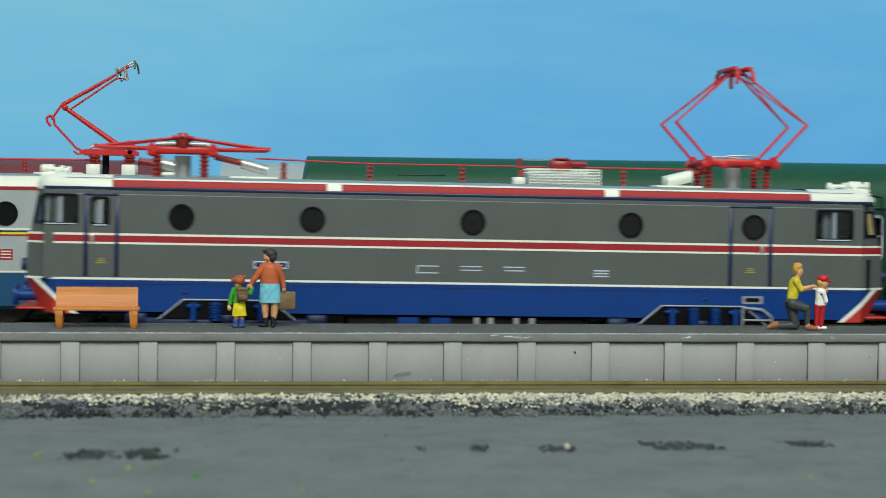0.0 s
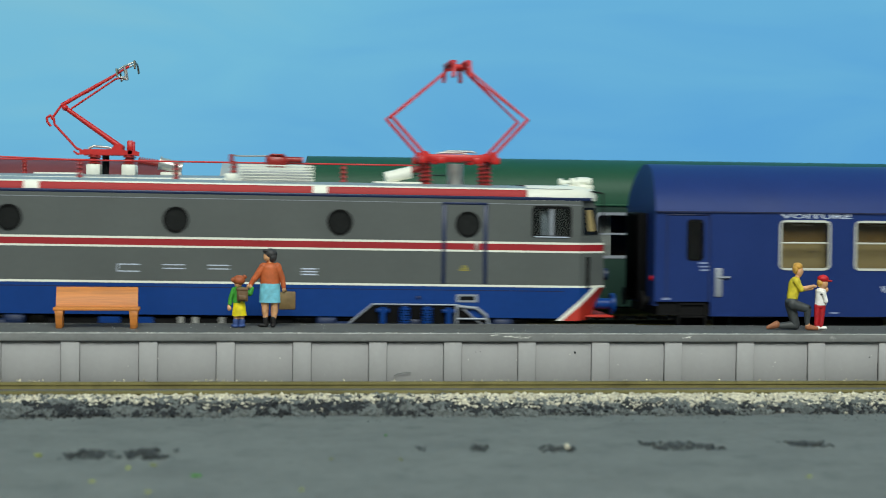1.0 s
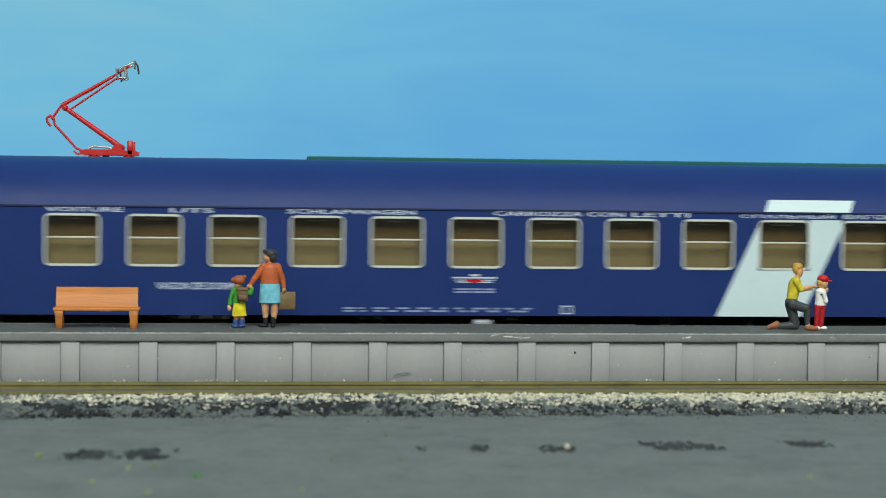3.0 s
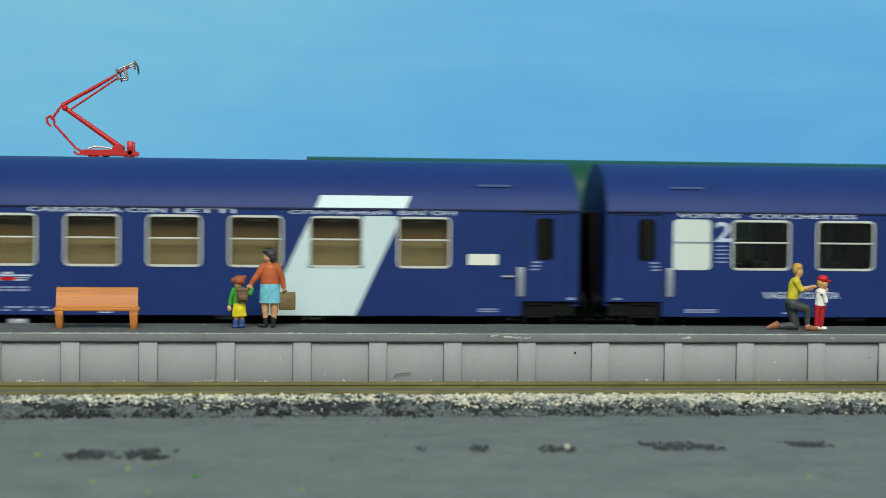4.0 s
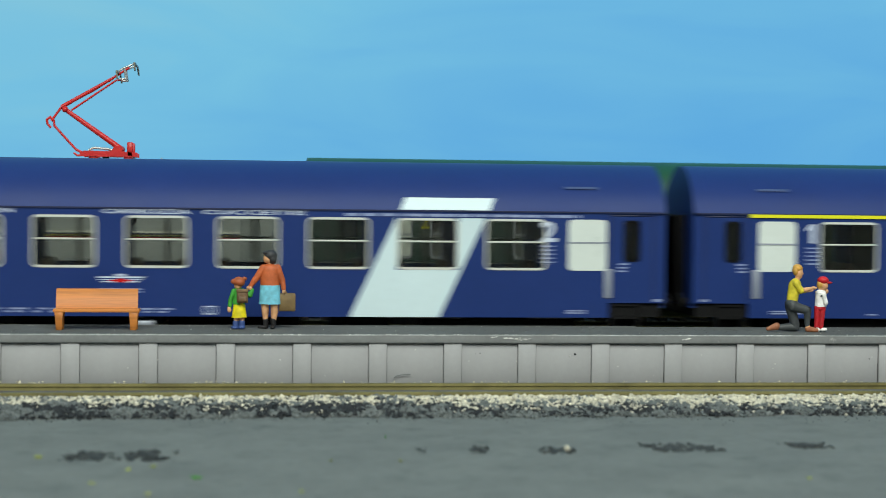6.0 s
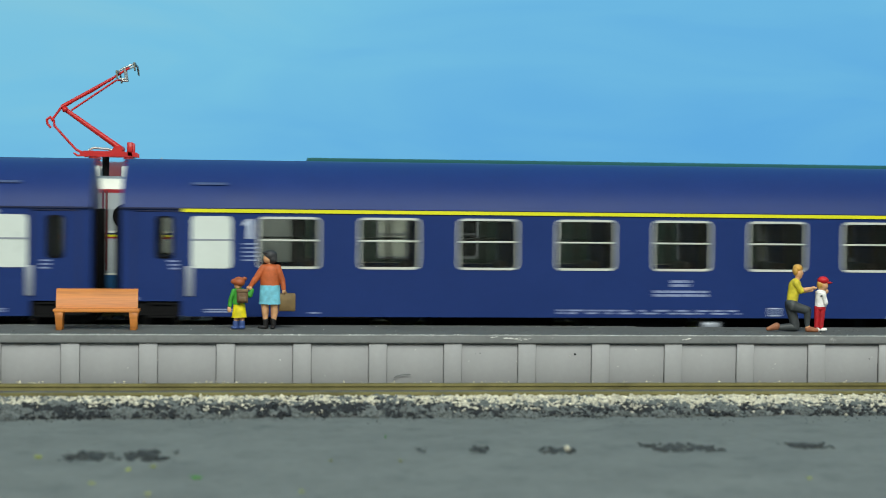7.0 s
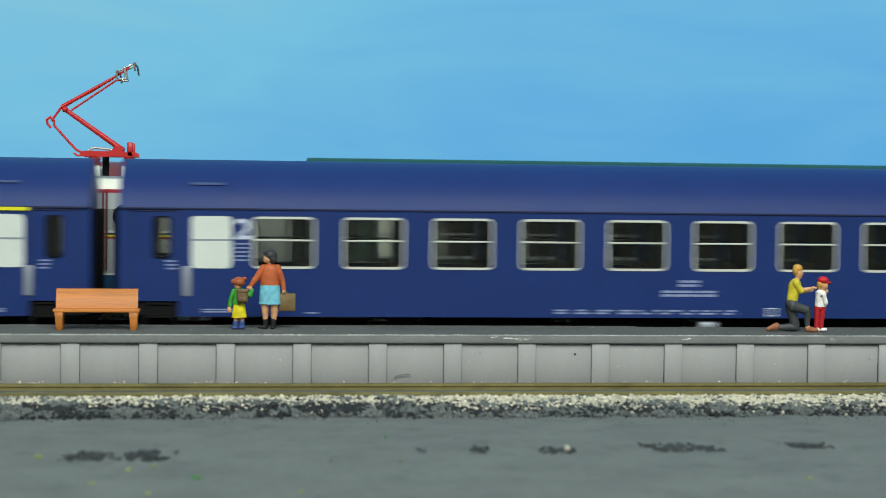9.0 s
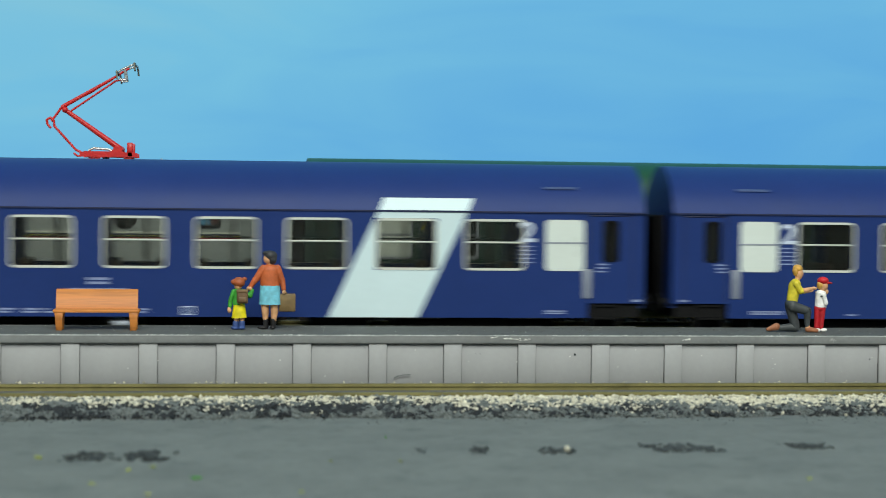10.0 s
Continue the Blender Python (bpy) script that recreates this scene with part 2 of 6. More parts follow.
def wheelset(parent, x, r, gauge=16.5):
    bm = bmesh.new()
    for s in (-1, 1):
        rod(bm, (0, s * gauge / 2, 0), (0, s * (gauge / 2 + 2.4), 0), r, 24)
        rod(bm, (0, s * (gauge / 2 - 0.7), 0), (0, s * gauge / 2, 0), r + 0.7, 24)
    rod(bm, (0, -gauge / 2 - 3, 0), (0, gauge / 2 + 3, 0), 1.0, 10)
    for k in range(6):
        a = k * math.pi / 3
        for s in (-1, 1):
            rod(bm, (r * 0.55 * math.cos(a), s * (gauge / 2 + 2.3), r * 0.55 * math.sin(a)), (r * 0.55 * math.cos(a), s * (gauge / 2 + 2.7), r * 0.55 * math.sin(a)), r * 0.14, 8)
    ob = part("wheelset", bm, "wheel", parent, "dark steel wheels on an axle")
    ob.location = (x * MM, 0, r * MM)
    return ob


# ---------------------------------------------------------------- setting
RAIL = 6.0          # rail head of the through track
TRACK_Y = 446.0     # its centre line
TOP = 12.6          # platform surface

bm = bmesh.new()
gx = [-1500 + 90 * i for i in range(15)] + [-110] + [-80 + 2 * i for i in range(151)] + [230 + 105 * i for i in range(16)]
gy = [-300 + 45 * j for j in range(12)] + [240 + 1.6 * j for j in range(71)] + [360 + 34 * j for j in range(11)]


def lie(x, y):
    """The ground's slight unevenness."""
    return 0.20 * noise.noise((x * 0.03, y * 0.03, 0)) + 0.11 * noise.noise((x * 0.11, y * 0.16, 4)) + 0.09 * noise.noise((x * 0.35, y * 0.4, 8))


grid = [[bm.verts.new((x, y, lie(x, y))) for y in gy] for x in gx]
for i in range(len(gx) - 1):
    for j in range(len(gy) - 1):
        bm.faces.new((grid[i][j], grid[i + 1][j], grid[i + 1][j + 1], grid[i][j + 1]))
tagged(part("ground", bm, "tarmac"), "grey painted baseboard like worn tarmac", "ground", kind="structure")

# sky painted on a board; the board glows by itself in place of room light on it
bm = bmesh.new()
box(bm, -1500, 1800, 680, 688, -20, 900)
sky = part("backdrop", bm, "room")
tagged(sky, "pale blue painted sky on a flat board that glows by itself", "backdrop", kind="structure")
sm = bpy.data.materials.new("glowing_sky_paint")
sm.use_nodes = True
n, l = sm.node_tree.nodes, sm.node_tree.links
n.remove(n["Principled BSDF"])
co, mp, nz, ramp = n.new("ShaderNodeTexCoord"), n.new("ShaderNodeMapping"), n.new("ShaderNodeTexNoise"), n.new("ShaderNodeValToRGB")
sep, hi, add, em = n.new("ShaderNodeSeparateXYZ"), n.new("ShaderNodeMapRange"), n.new("ShaderNodeMath"), n.new("ShaderNodeEmission")
mp.inputs["Scale"].default_value = (1.2, 1, 5.0)
mp.inputs["Rotation"].default_value = (0, radians(-6), 0)
nz.inputs["Scale"].default_value, nz.inputs["Detail"].default_value, nz.inputs["Distortion"].default_value = 7.0, 8, 0.9
l.new(co.outputs["Object"], mp.inputs[0])
l.new(mp.outputs[0], nz.inputs["Vector"])
l.new(co.outputs["Object"], sep.inputs[0])
hi.inputs["From Min"].default_value, hi.inputs["From Max"].default_value = -0.06, 0.11
hi.inputs["To Min"].default_value, hi.inputs["To Max"].default_value = 0.44, 0.05
l.new(sep.outputs["X"], hi.inputs["Value"])
up = n.new("ShaderNodeMapRange")
up.inputs["From Min"].default_value, up.inputs["From Max"].default_value = 0.06, 0.125
up.inputs["To Min"].default_value, up.inputs["To Max"].default_value = 0.0, 0.26
l.new(sep.outputs["Z"], up.inputs["Value"])
both, half_noise = n.new("ShaderNodeMath"), n.new("ShaderNodeMath")
half_noise.operation = "MULTIPLY"
half_noise.inputs[1].default_value = 0.55
l.new(nz.outputs["Fac"], half_noise.inputs[0])
l.new(hi.outputs[0], both.inputs[0])
l.new(up.outputs[0], both.inputs[1])
l.new(half_noise.outputs[0], add.inputs[0])
l.new(both.outputs[0], add.inputs[1])
ramp.color_ramp.elements[0].position, ramp.color_ramp.elements[1].position = 0.26, 0.80
ramp.color_ramp.elements[0].color, ramp.color_ramp.elements[1].color = lin(87, 159, 211), lin(111, 181, 212)
pale = ramp.color_ramp.elements.new(1.0)
pale.color = lin(122, 185, 208)
l.new(add.outputs[0], ramp.inputs[0])
l.new(ramp.outputs[0], em.inputs[0])
em.inputs[1].default_value = 1.05
l.new(em.outputs[0], n["Material Output"].inputs[0])
sky.data.materials[0] = sm

# an unseen plain room, added behind and beside the camera for bounced light and reflections
for nm, b in (("wall_south", (-1700, 2000, -1650, -1600, -300, 2000)), ("wall_west", (-1750, -1700, -1600, 700, -300, 2000)),
              ("wall_east", (2000, 2050, -1600, 700, -300, 2000)), ("wall_north", (-1700, 2000, 700, 750, -300, 2000)),
              ("ceiling", (-1750, 2050, -1650, 750, 2000, 2050)), ("floor", (-1750, 2050, -1650, 750, -350, -300))):
    bm = bmesh.new()
    box(bm, *b)
    tagged(part(nm, bm, "room"), "plain pale painted room surface", "room", kind="structure")

# platform: a slab on a panelled retaining wall
WALL_Y, BACK_Y, PITCH_X, POST0 = 399.0, 425.0, 17.373, -39.07
platform = thing("platform", 0, 0, 0, "grey moulded model station platform with panelled side wall", "platform")
tagged(platform, kind="structure")
X0, X1 = POST0 - 22 * PITCH_X, POST0 + 36 * PITCH_X
bm = bmesh.new()
box(bm, X0, X1, WALL_Y + 0.9, BACK_Y, 0, TOP - 2.0)
part("core", bm, "plat_wall", platform)
bm = bmesh.new()
box(bm, X0, X1, WALL_Y - 0.5, BACK_Y + 0.3, TOP - 2.0, TOP - 0.02, 0.25, 2)
part("slab", bm, "plat_edge", platform, "grey platform edge slab with white chips")
bm = bmesh.new()
box(bm, X0, X1, WALL_Y + 0.15, BACK_Y - 0.2, TOP - 0.3, TOP)
part("paving", bm, "plat_top", platform, "dark grey gritty platform surface")


bm = bmesh.new()
for k in range(150):
    a = -90 + 2.1 * k
    wear = 0.5 + 0.5 * noise.noise((a * 0.2, 1, 6))
    box(bm, a, a + 2.1, WALL_Y - 0.56, WALL_Y - 0.30 - 0.12 * wear, TOP - 0.20, TOP - 0.02 + 0.03 * wear)
part("worn_edge", bm, "edge_wear", platform, "pale worn front edge")
bm = bmesh.new()
box(bm, X0, 98.9, BACK_Y - 0.5, BACK_Y + 0.32, TOP - 0.3, TOP + 0.2, 0.06)
part("back_kerb", bm, "plat_top", platform, "low grey kerb along the back edge")


def build_wall_pieces():
    bm = bmesh.new()
    box(bm, 0, 4.15, WALL_Y - 0.05, WALL_Y + 0.95, 0, TOP - 2.0, 0.12)
    post = part("post", bm, "plat_post", platform, shift=(POST0, 0, 0))
    bm = bmesh.new()
    box(bm, 4.22, PITCH_X - 0.07, WALL_Y + 0.55, WALL_Y + 1.0, 0, TOP - 2.25, 0.1)
    panel = part("panel", bm, "plat_wall", platform, shift=(POST0, 0, 0))
    for i in range(-22, 36):
        if i:
            again(post, (POST0 + i * PITCH_X, 0, 0))
            again(panel, (POST0 + i * PITCH_X, 0, 0))


def rail_profile(y):
    return [(y - 1.0, 0), (y + 1.0, 0), (y + 1.0, 0.35), (y + 0.3, 0.6), (y + 0.25, 1.6), (y + 0.55, 1.85), (y + 0.5, 2.4), (y + 0.25, 2.5), (y - 0.25, 2.5),
            (y - 0.5, 2.4), (y - 0.55, 1.85), (y - 0.25, 1.6), (y - 0.3, 0.6), (y - 1.0, 0.35)]


def track(name, yc, zhead, label, sleepers):
    t = thing(name, 0, yc, zhead - 2.5, label, "railway track")
    tagged(t, kind="structure")
    for s in (-1, 1):
        bm = bmesh.new()
        prism_x(bm, rail_profile(s * 8.8), -1450, 1780)
        part("rail", bm, "rail", t, "brass-coloured rail with a weathered head")
    bm = bmesh.new()
    box(bm, -1.4, 1.4, -15, 15, -2.0, 0)
    first = part("sleeper", bm, "sleeper", t, shift=(-90, 0, 0))
    for i in range(1, sleepers):
        again(first, (-90 + i * 7.0, 0, 0))
    if zhead > 3:
        bm = bmesh.new()
        prism_x(bm, [(-26, -(zhead - 2.5)), (26, -(zhead - 2.5)), (18, -0.9), (-18, -0.9)] if zhead > 4 else [(-24, -1), (24, -1), (18, -0.6), (-18, -0.6)], -1450, 1780)
        part("ballast_bed", bm, "bed", t)


track("platform_track", 380.0, 2.5, "brass rails half sunk in pale ballast beside the platform", 40)
track("through_track", TRACK_Y, RAIL, "model track on a raised ballast bed behind the platform", 40)
track("rear_track", 516.0, RAIL + 1.0, "model track on a raised ballast bed before the backdrop", 40)
build_wall_pieces()

# ---------------------------------------------------------------- coaches
SIDE = 16.0
GUT, RIDGE, SKIRT = 41.0 - RAIL, 53.15 - RAIL, 14.5 - RAIL
W_LOW, W_HIGH, W_MID = 26.3 - RAIL, 39.1 - RAIL, 33.3 - RAIL


def roof_profile():
    """A shallow arc that meets the gutter at a slant."""
    rise, wide = RIDGE - GUT, SIDE + 0.25
    r = (wide * wide + rise * rise) / (2 * rise)
    end = math.asin(wide / r)
    return [(r * math.sin(end * (i / 12 - 1)), RIDGE - r + r * math.cos(end * (i / 12 - 1))) for i in range(25)]


def clip(poly, at, keep):
    """The part of a polygon of (x, z) beyond x = at (keep 1) or before it (keep -1)."""
    out = []
    for a, b in zip(poly, poly[1:] + poly[:1]):
        ia, ib = (a[0] - at) * keep >= 0, (b[0] - at) * keep >= 0
        if ia:
            out.append(a)
        if ia != ib:
            f = (at - a[0]) / (b[0] - a[0])
            out.append((at, a[1] + f * (b[1] - a[1])))
    return out


def coach(name, x, label, windows, width, frosted, style):
    c = thing(name, x, TRACK_Y, RAIL, label, "railway coach", "coaches of the blue train")
    half = 138.8
    door = 124.3
    near, far = -SIDE, SIDE
    holes = [(w - width / 2 + 0.5, w + width / 2 - 0.5, W_LOW + 0.5, W_HIGH - 0.5) for w in windows]
    fro = [(w - 4.5, w + 4.5, W_LOW + 0.3, W_HIGH - 0.2) for w in frosted]
    for s, y0 in ((-1, near), (1, far - 1.0)):
        bm = bmesh.new()
        wall_with_holes(bm, -door, door, SKIRT, GUT, y0, y0 + 1.0, holes + fro)
        part("side_wall", bm, "coach_blue", c)
    # doors at both ends, with a narrow window
    for e in (-1, 1):
        for y0 in (near + 0.25, far - 1.25):
            a, b = sorted((e * door, e * half))
            d0, d1 = e * 129.3 + 0.9 - 1.75, e * 129.3 + 0.9 + 1.75
            bm = bmesh.new()
            wall_with_holes(bm, a, b, 18.2 - RAIL, GUT, y0, y0 + 1.0, [(d0, d1, 29.0 - RAIL, 38.6 - RAIL)])
            dr = part("door", bm, "coach_blue", c, "blue entrance door with a narrow window")
            bm = bmesh.new()
            ring(bm, round_rect(d0 - 0.45, d1 + 0.45, 28.6 - RAIL, 39.0 - RAIL, 1.0), round_rect(d0, d1, 29.0 - RAIL, 38.6 - RAIL, 0.8), y0 - 0.15, y0 + 0.6)
            part("window_rubber", bm, "rubber", dr)
            bm = bmesh.new()
            box(bm, d0, d1, y0 + 0.55, y0 + 0.75, 29.0 - RAIL, 38.6 - RAIL)
            part("pane", bm, "glass", dr)
        bm = bmesh.new()
        a, b = sorted((e * 124.8, e * 135.8))
        box(bm, a, b, near + 0.05, near + 0.3, 40.0 - RAIL, 40.35 - RAIL, 0.08)
        part("rain_strip", bm, "line_blue", c)
        for sx in (124.75, 135.7):
            bm = bmesh.new()
            box(bm, e * sx - 0.14, e * sx + 0.14, near + 0.12, near + 0.3, 18.5 - RAIL, 40.0 - RAIL)
            part("door_seam", bm, "line_blue", c)
        a, b = e * 123.2 + 0.9 - 0.95, e * 123.2 + 0.9 + 0.95
        bm = bmesh.new()
        box(bm, a, b, near - 0.28, near + 0.1, 19.4 - RAIL, 26.8 - RAIL, 0.25, 2)
        part("grab_handle", bm, "silver", c, "silver-grey grab rail plate")
        if style == "sleeper":
            bm = bmesh.new()
            rod(bm, (e * 119.4, near - 0.35, 24.4 - RAIL), (e * 122.4, near - 0.35, 24.4 - RAIL), 0.3, 8)
            part("door_bolt", bm, "silver", c)
            bm = bmesh.new()
            ball(bm, (e * (half + 0.2), near + 3.0, 24.0 - RAIL), 0.5, 0.8, 0.8)
            part("tail_lamp", bm, "red_lamp", c, "small red tail lamp")
        bm = bmesh.new()
        for k, dz in enumerate((0, 0.9, 1.8)):
            xx = e * (125.6 + 0.25 * k) + 0.9
            box(bm, min(xx, xx + e * 2.3), max(xx, xx + e * 2.3), near + 0.17, near + 0.3, 26.0 - RAIL + dz, 26.4 - RAIL + dz)
        part("door_marking", bm, "print", c)
        bm = bmesh.new()
        box(bm, e * 136.3 - 0.5, e * 136.3 + 1.6, near + 0.14, near + 0.3, 18.6 - RAIL, 19.2 - RAIL)
        part("end_marking", bm, "print", c)
        # steps under the door, end wall, gangway bellows
        bm = bmesh.new()
        a, b = sorted((e * 125.2, e * 132.4))
        for zz in (5.0, 8.4, 11.6):
            tread = bmesh.new()
            box(tread, a + 0.4, b - 0.4, near + 0.6, near + 4, zz - 0.25, zz + 0.25)
            part("step", tread, "black", c)
        box(bm, a, a + 0.4, near + 0.7, near + 5, 5.0, 12.0)
        box(bm, b - 0.4, b, near + 0.7, near + 5, 5.0, 12.0)
        box(bm, a, b, near + 4, near + 5, 5.0, 12.1)
        part("step_frame", bm, "black", c, "black entrance step frame")
        bm = bmesh.new()
        box(bm, min(e * half, e * (half - 1)), max(e * half, e * (half - 1)), near + 1.3, far - 1.3, 17 - RAIL, GUT)
        part("end_wall", bm, "coach_blue", c)
        bm = bmesh.new()
        for k in range(2):
            g0, g1 = sorted((e * (half + k * 1.3), e * (half + k * 1.3 + 1.0)))
            box(bm, g0, g1, -7.5, 7.5, 12, 40.5 - RAIL, 0.3)
        g0, g1 = sorted((e * half, e * (half + 2.3)))
        box(bm, g0, g1, -6.9, 6.9, 12.5, 40 - RAIL)
        part("gangway", bm, "rubber", c, "black rubber gangway bellows")
        for y in (-10, 10):
            bm = bmesh.new()
            rod(bm, (e * (half - 2), y, 12.2), (e * (half + 1.6), y, 12.2), 1.1, 10)
            rod(bm, (e * (half + 1.6), y, 12.2), (e * (half + 2.2), y, 12.2), 2.4, 14)
            part("buffer", bm, "black", c)
    # roof, gutter
    bm = bmesh.new()
    prism_x(bm, roof_profile(), -half, half, lambda y, z: (1.4 if style == "sleeper" else 0.5) * max(0.0, (z - GUT - 2) / (RIDGE - GUT)) ** 1.5)
    part("roof", bm, "roof_blue", c, "smooth dark blue arched roof", smooth=50)
    for y in (near - 0.3, far + 0.02):
        bm = bmesh.new()
        box(bm, -half + 0.3, half - 0.3, y, y + 0.28, GUT - 0.28, GUT + 0.1)
        part("gutter", bm, "line_blue", c)
    # windows
    bm = bmesh.new()
    o = round_rect(-width / 2, width / 2, W_LOW, W_HIGH, 1.6, 5)
    i = round_rect(-width / 2 + 0.48, width / 2 - 0.48, W_LOW + 0.58, W_HIGH - 0.58, 0.7, 5)
    ring(bm, o, i, -0.2, 0.85)
    proto = bm
    first = None
    for w in windows:
        for y, turn in ((near, 1), (far, -1)):
            if first is None:
                first = part("window", proto, "cream", c, "cream-framed two-part coach window")
                bm = bmesh.new()
                box(bm, -width / 2 + 0.8, width / 2 - 0.8, -0.12, 0.5, W_MID - 0.22, W_MID + 0.22, 0.08)
                fbar = part("bar", bm, "cream", first)
                bm = bmesh.new()
                box(bm, -width / 2 + 0.7, width / 2 - 0.7, 0.6, 0.8, W_LOW + 0.6, W_MID)
                fpane = part("pane", bm, "glass", first)
                fpane.visible_shadow = False
                bm = bmesh.new()
                box(bm, -width / 2 + 0.7, width / 2 - 0.7, 0.5, 0.7, W_MID, W_HIGH - 0.6)
                fupper = part("upper_pane", bm, "upper_glass" if style == "sleeper" else "glass", first)
                fupper.visible_shadow = False
                first.location = (w * MM, y * MM, 0)
                cur = first
            else:
                cur = again(first, (w, y, 0))
                for q in (fbar, fpane, fupper):
                    qq = again(q, (0, 0, 0), cur)
                    qq.visible_shadow = q.visible_shadow
            if turn < 0:
                cur.rotation_euler = (0, 0, math.pi)
    for w in frosted:
        for y, s in ((near - 0.15, 1), (far + 0.15, -1)):
            bm = bmesh.new()
            plate(bm, round_rect(w - 4.9, w + 4.9, W_LOW, W_HIGH, 1.2), min(y, y + s), max(y, y + s))
            pw = part("lavatory_window", bm, "frosted", c, "frosted white window")
            bm = bmesh.new()
            box(bm, w - 4.7, w + 4.7, min(y - 0.1 * s, y + 0.2 * s), max(y - 0.1 * s, y + 0.2 * s), W_MID - 0.22, W_MID + 0.22)
            part("bar", bm, "silver", pw)
    # floor, underframe, bogies
    bm = bmesh.new()
    box(bm, -half + 1, half - 1, near + 1.1, far - 1.1, SKIRT + 0.2, SKIRT + 4)
    part("floor_pan", bm, "black", c)
    for a, b, d in ((-62, -30, 9), (-22, 4, 12), (14, 48, 10), (55, 70, 12)):
        bm = bmesh.new()
        box(bm, a, b, -d, d, 3.0, SKIRT + 0.4, 0.5)
        part("equipment_box", bm, "black", c)
    bm = bmesh.new()
    tx = 1.0 if style == "sleeper" else 9.0
    box(bm, tx - 2.4, tx + 2.4, near + 1.0, near + 4.0, 5.2, 7.5, 0.3)
    part("water_filler", bm, "silver", c, "pale grey filler box under the skirt")
    for bx in (-97, 97):
        bm = bmesh.new()
        for y in (-11.5, 11.5):
            box(bm, bx - 20, bx + 20, y - 1, y + 1, 5.5, 7.8, 0.4)
            box(bm, bx - 7, bx + 7, y - 1.2, y + 1.2, 4.0, 9.0, 0.5)
        box(bm, bx - 3, bx + 3, -12, 12, 5.6, 9.5)
        part("bogie_frame", bm, "black", c)
    # inside
    if style == "sleeper":
        bm = bmesh.new()
        box(bm, -122, 122, near + 3.4, near + 4.1, SKIRT + 4, GUT - 0.2)
        part("compartment_wall", bm, "beige", c, "beige compartment lining behind the windows")
        for k, w in enumerate(windows):
            bm = bmesh.new()
            box(bm, w - 2.6, w + 2.6, near + 1.1, near + 2.2, W_HIGH - 1.45, W_HIGH - 1.1, 0.1)
            part("ceiling_lamp", bm, "white", c)
            if k % 2 == 0:
                bm = bmesh.new()
                rod(bm, (w + 2.0, near + 3.3, W_LOW + 4.5), (w + 3.7, near + 3.3, W_LOW + 4.8), 0.11, 8)
                part("handle", bm, "seat", c)
    else:
        for k, w in enumerate(windows[:-1]):
            bm = bmesh.new()
            m = (w + windows[k + 1]) / 2
            box(bm, m - 0.4, m + 0.4, -2.0, far - 1.3, SKIRT + 4, GUT - 0.2)
            part("partition", bm, "seat", c)
        for k, w in enumerate(windows):
            bm = bmesh.new()
            box(bm, w + 1.3, w + 2.3, 5.0, 6.0, SKIRT + 4, GUT - 0.2)
            part("corridor_post", bm, "seat", c)
            for s in (-1, 1):
                bm = bmesh.new()
                box(bm, w + s * 6 - 1.2, w + s * 6 + 1.2, -1.0, far - 1.6, SKIRT + 4, SKIRT + 13.5, 0.6)
                box(bm, w + s * 3.9 - 2.2, w + s * 3.9 + 2.2, -1.0, far - 1.6, SKIRT + 4, SKIRT + 8, 0.6)
                part("bench_seat", bm, "seat", c, "dark brown compartment bench seat")
    # markings
    st = {"sleeper": 60.3, "second": 59.1, "first": 55.1}[style[:6] if style.startswith("second") else style]

    def slant(z):
        return st + 13.8 * (z + RAIL - 14.3) / 29.8

    broken = style == "sleeper" or name == "couchette_coach"
    bm = bmesh.new()
    zs = [SKIRT + 0.02, W_HIGH + 0.06 if broken else GUT - 0.35]
    edges_z = sorted({zs[0], zs[1], W_LOW - 0.05, W_HIGH + 0.05})
    for za, zb in zip(edges_z, edges_z[1:]):
        polys = [[(slant(za), za), (slant(za) + 22.3, za), (slant(zb) + 22.3, zb), (slant(zb), zb)]]
        if za >= W_LOW - 0.1 and zb <= W_HIGH + 0.1:
            for w in windows:
                polys = [q for p in polys for q in (clip(p, w - width / 2 - 0.02, -1), clip(p, w + width / 2 + 0.02, 1)) if len(q) > 2]
        for p in polys:
            plate(bm, p, near - 0.06, near + 0.02)
    part("white_stripe", bm, "stripe", c, "broad slanted white stripe")
    full = roof_profile()
    bm = bmesh.new()
    prof = [p for p in full if p[0] < 0 and p[1] < 44.2 - RAIL]
    last = full[len(prof)]
    f = (44.2 - RAIL - prof[-1][1]) / (last[1] - prof[-1][1])
    prof.append((prof[-1][0] + f * (last[0] - prof[-1][0]), 44.2 - RAIL))
    rows = []
    for y, z in prof:
        zz = max(z, GUT + 0.15)
        rows.append([bm.verts.new((slant(zz) + k * 22.3, y - 0.09, zz)) for k in (0, 1)])
    for p, q in zip(rows, rows[1:]):
        bm.faces.new((p[0], p[1], q[1], q[0]))
    part("roof_stripe", bm, "stripe", c, "white stripe carried onto the roof edge")
    return c


def bars(parent, x0, x1, z0, z1, y, rows, seed, material="print", gap=0.35):
    """Small print that cannot be read, as plain bars."""
    rnd = random.Random(seed)
    bm = bmesh.new()
    h = (z1 - z0) / rows
    for r in range(rows):
        x = x0
        while x < x1:
            w = rnd.uniform(1.2, 4.5)
            e = min(x + w, x1)
            box(bm, x, e, y - 0.05, y + 0.03, z0 + r * h, z0 + r * h + h * 0.62)
            x = e + rnd.uniform(gap, gap * 4)
    return part("small_print", bm, material, parent)


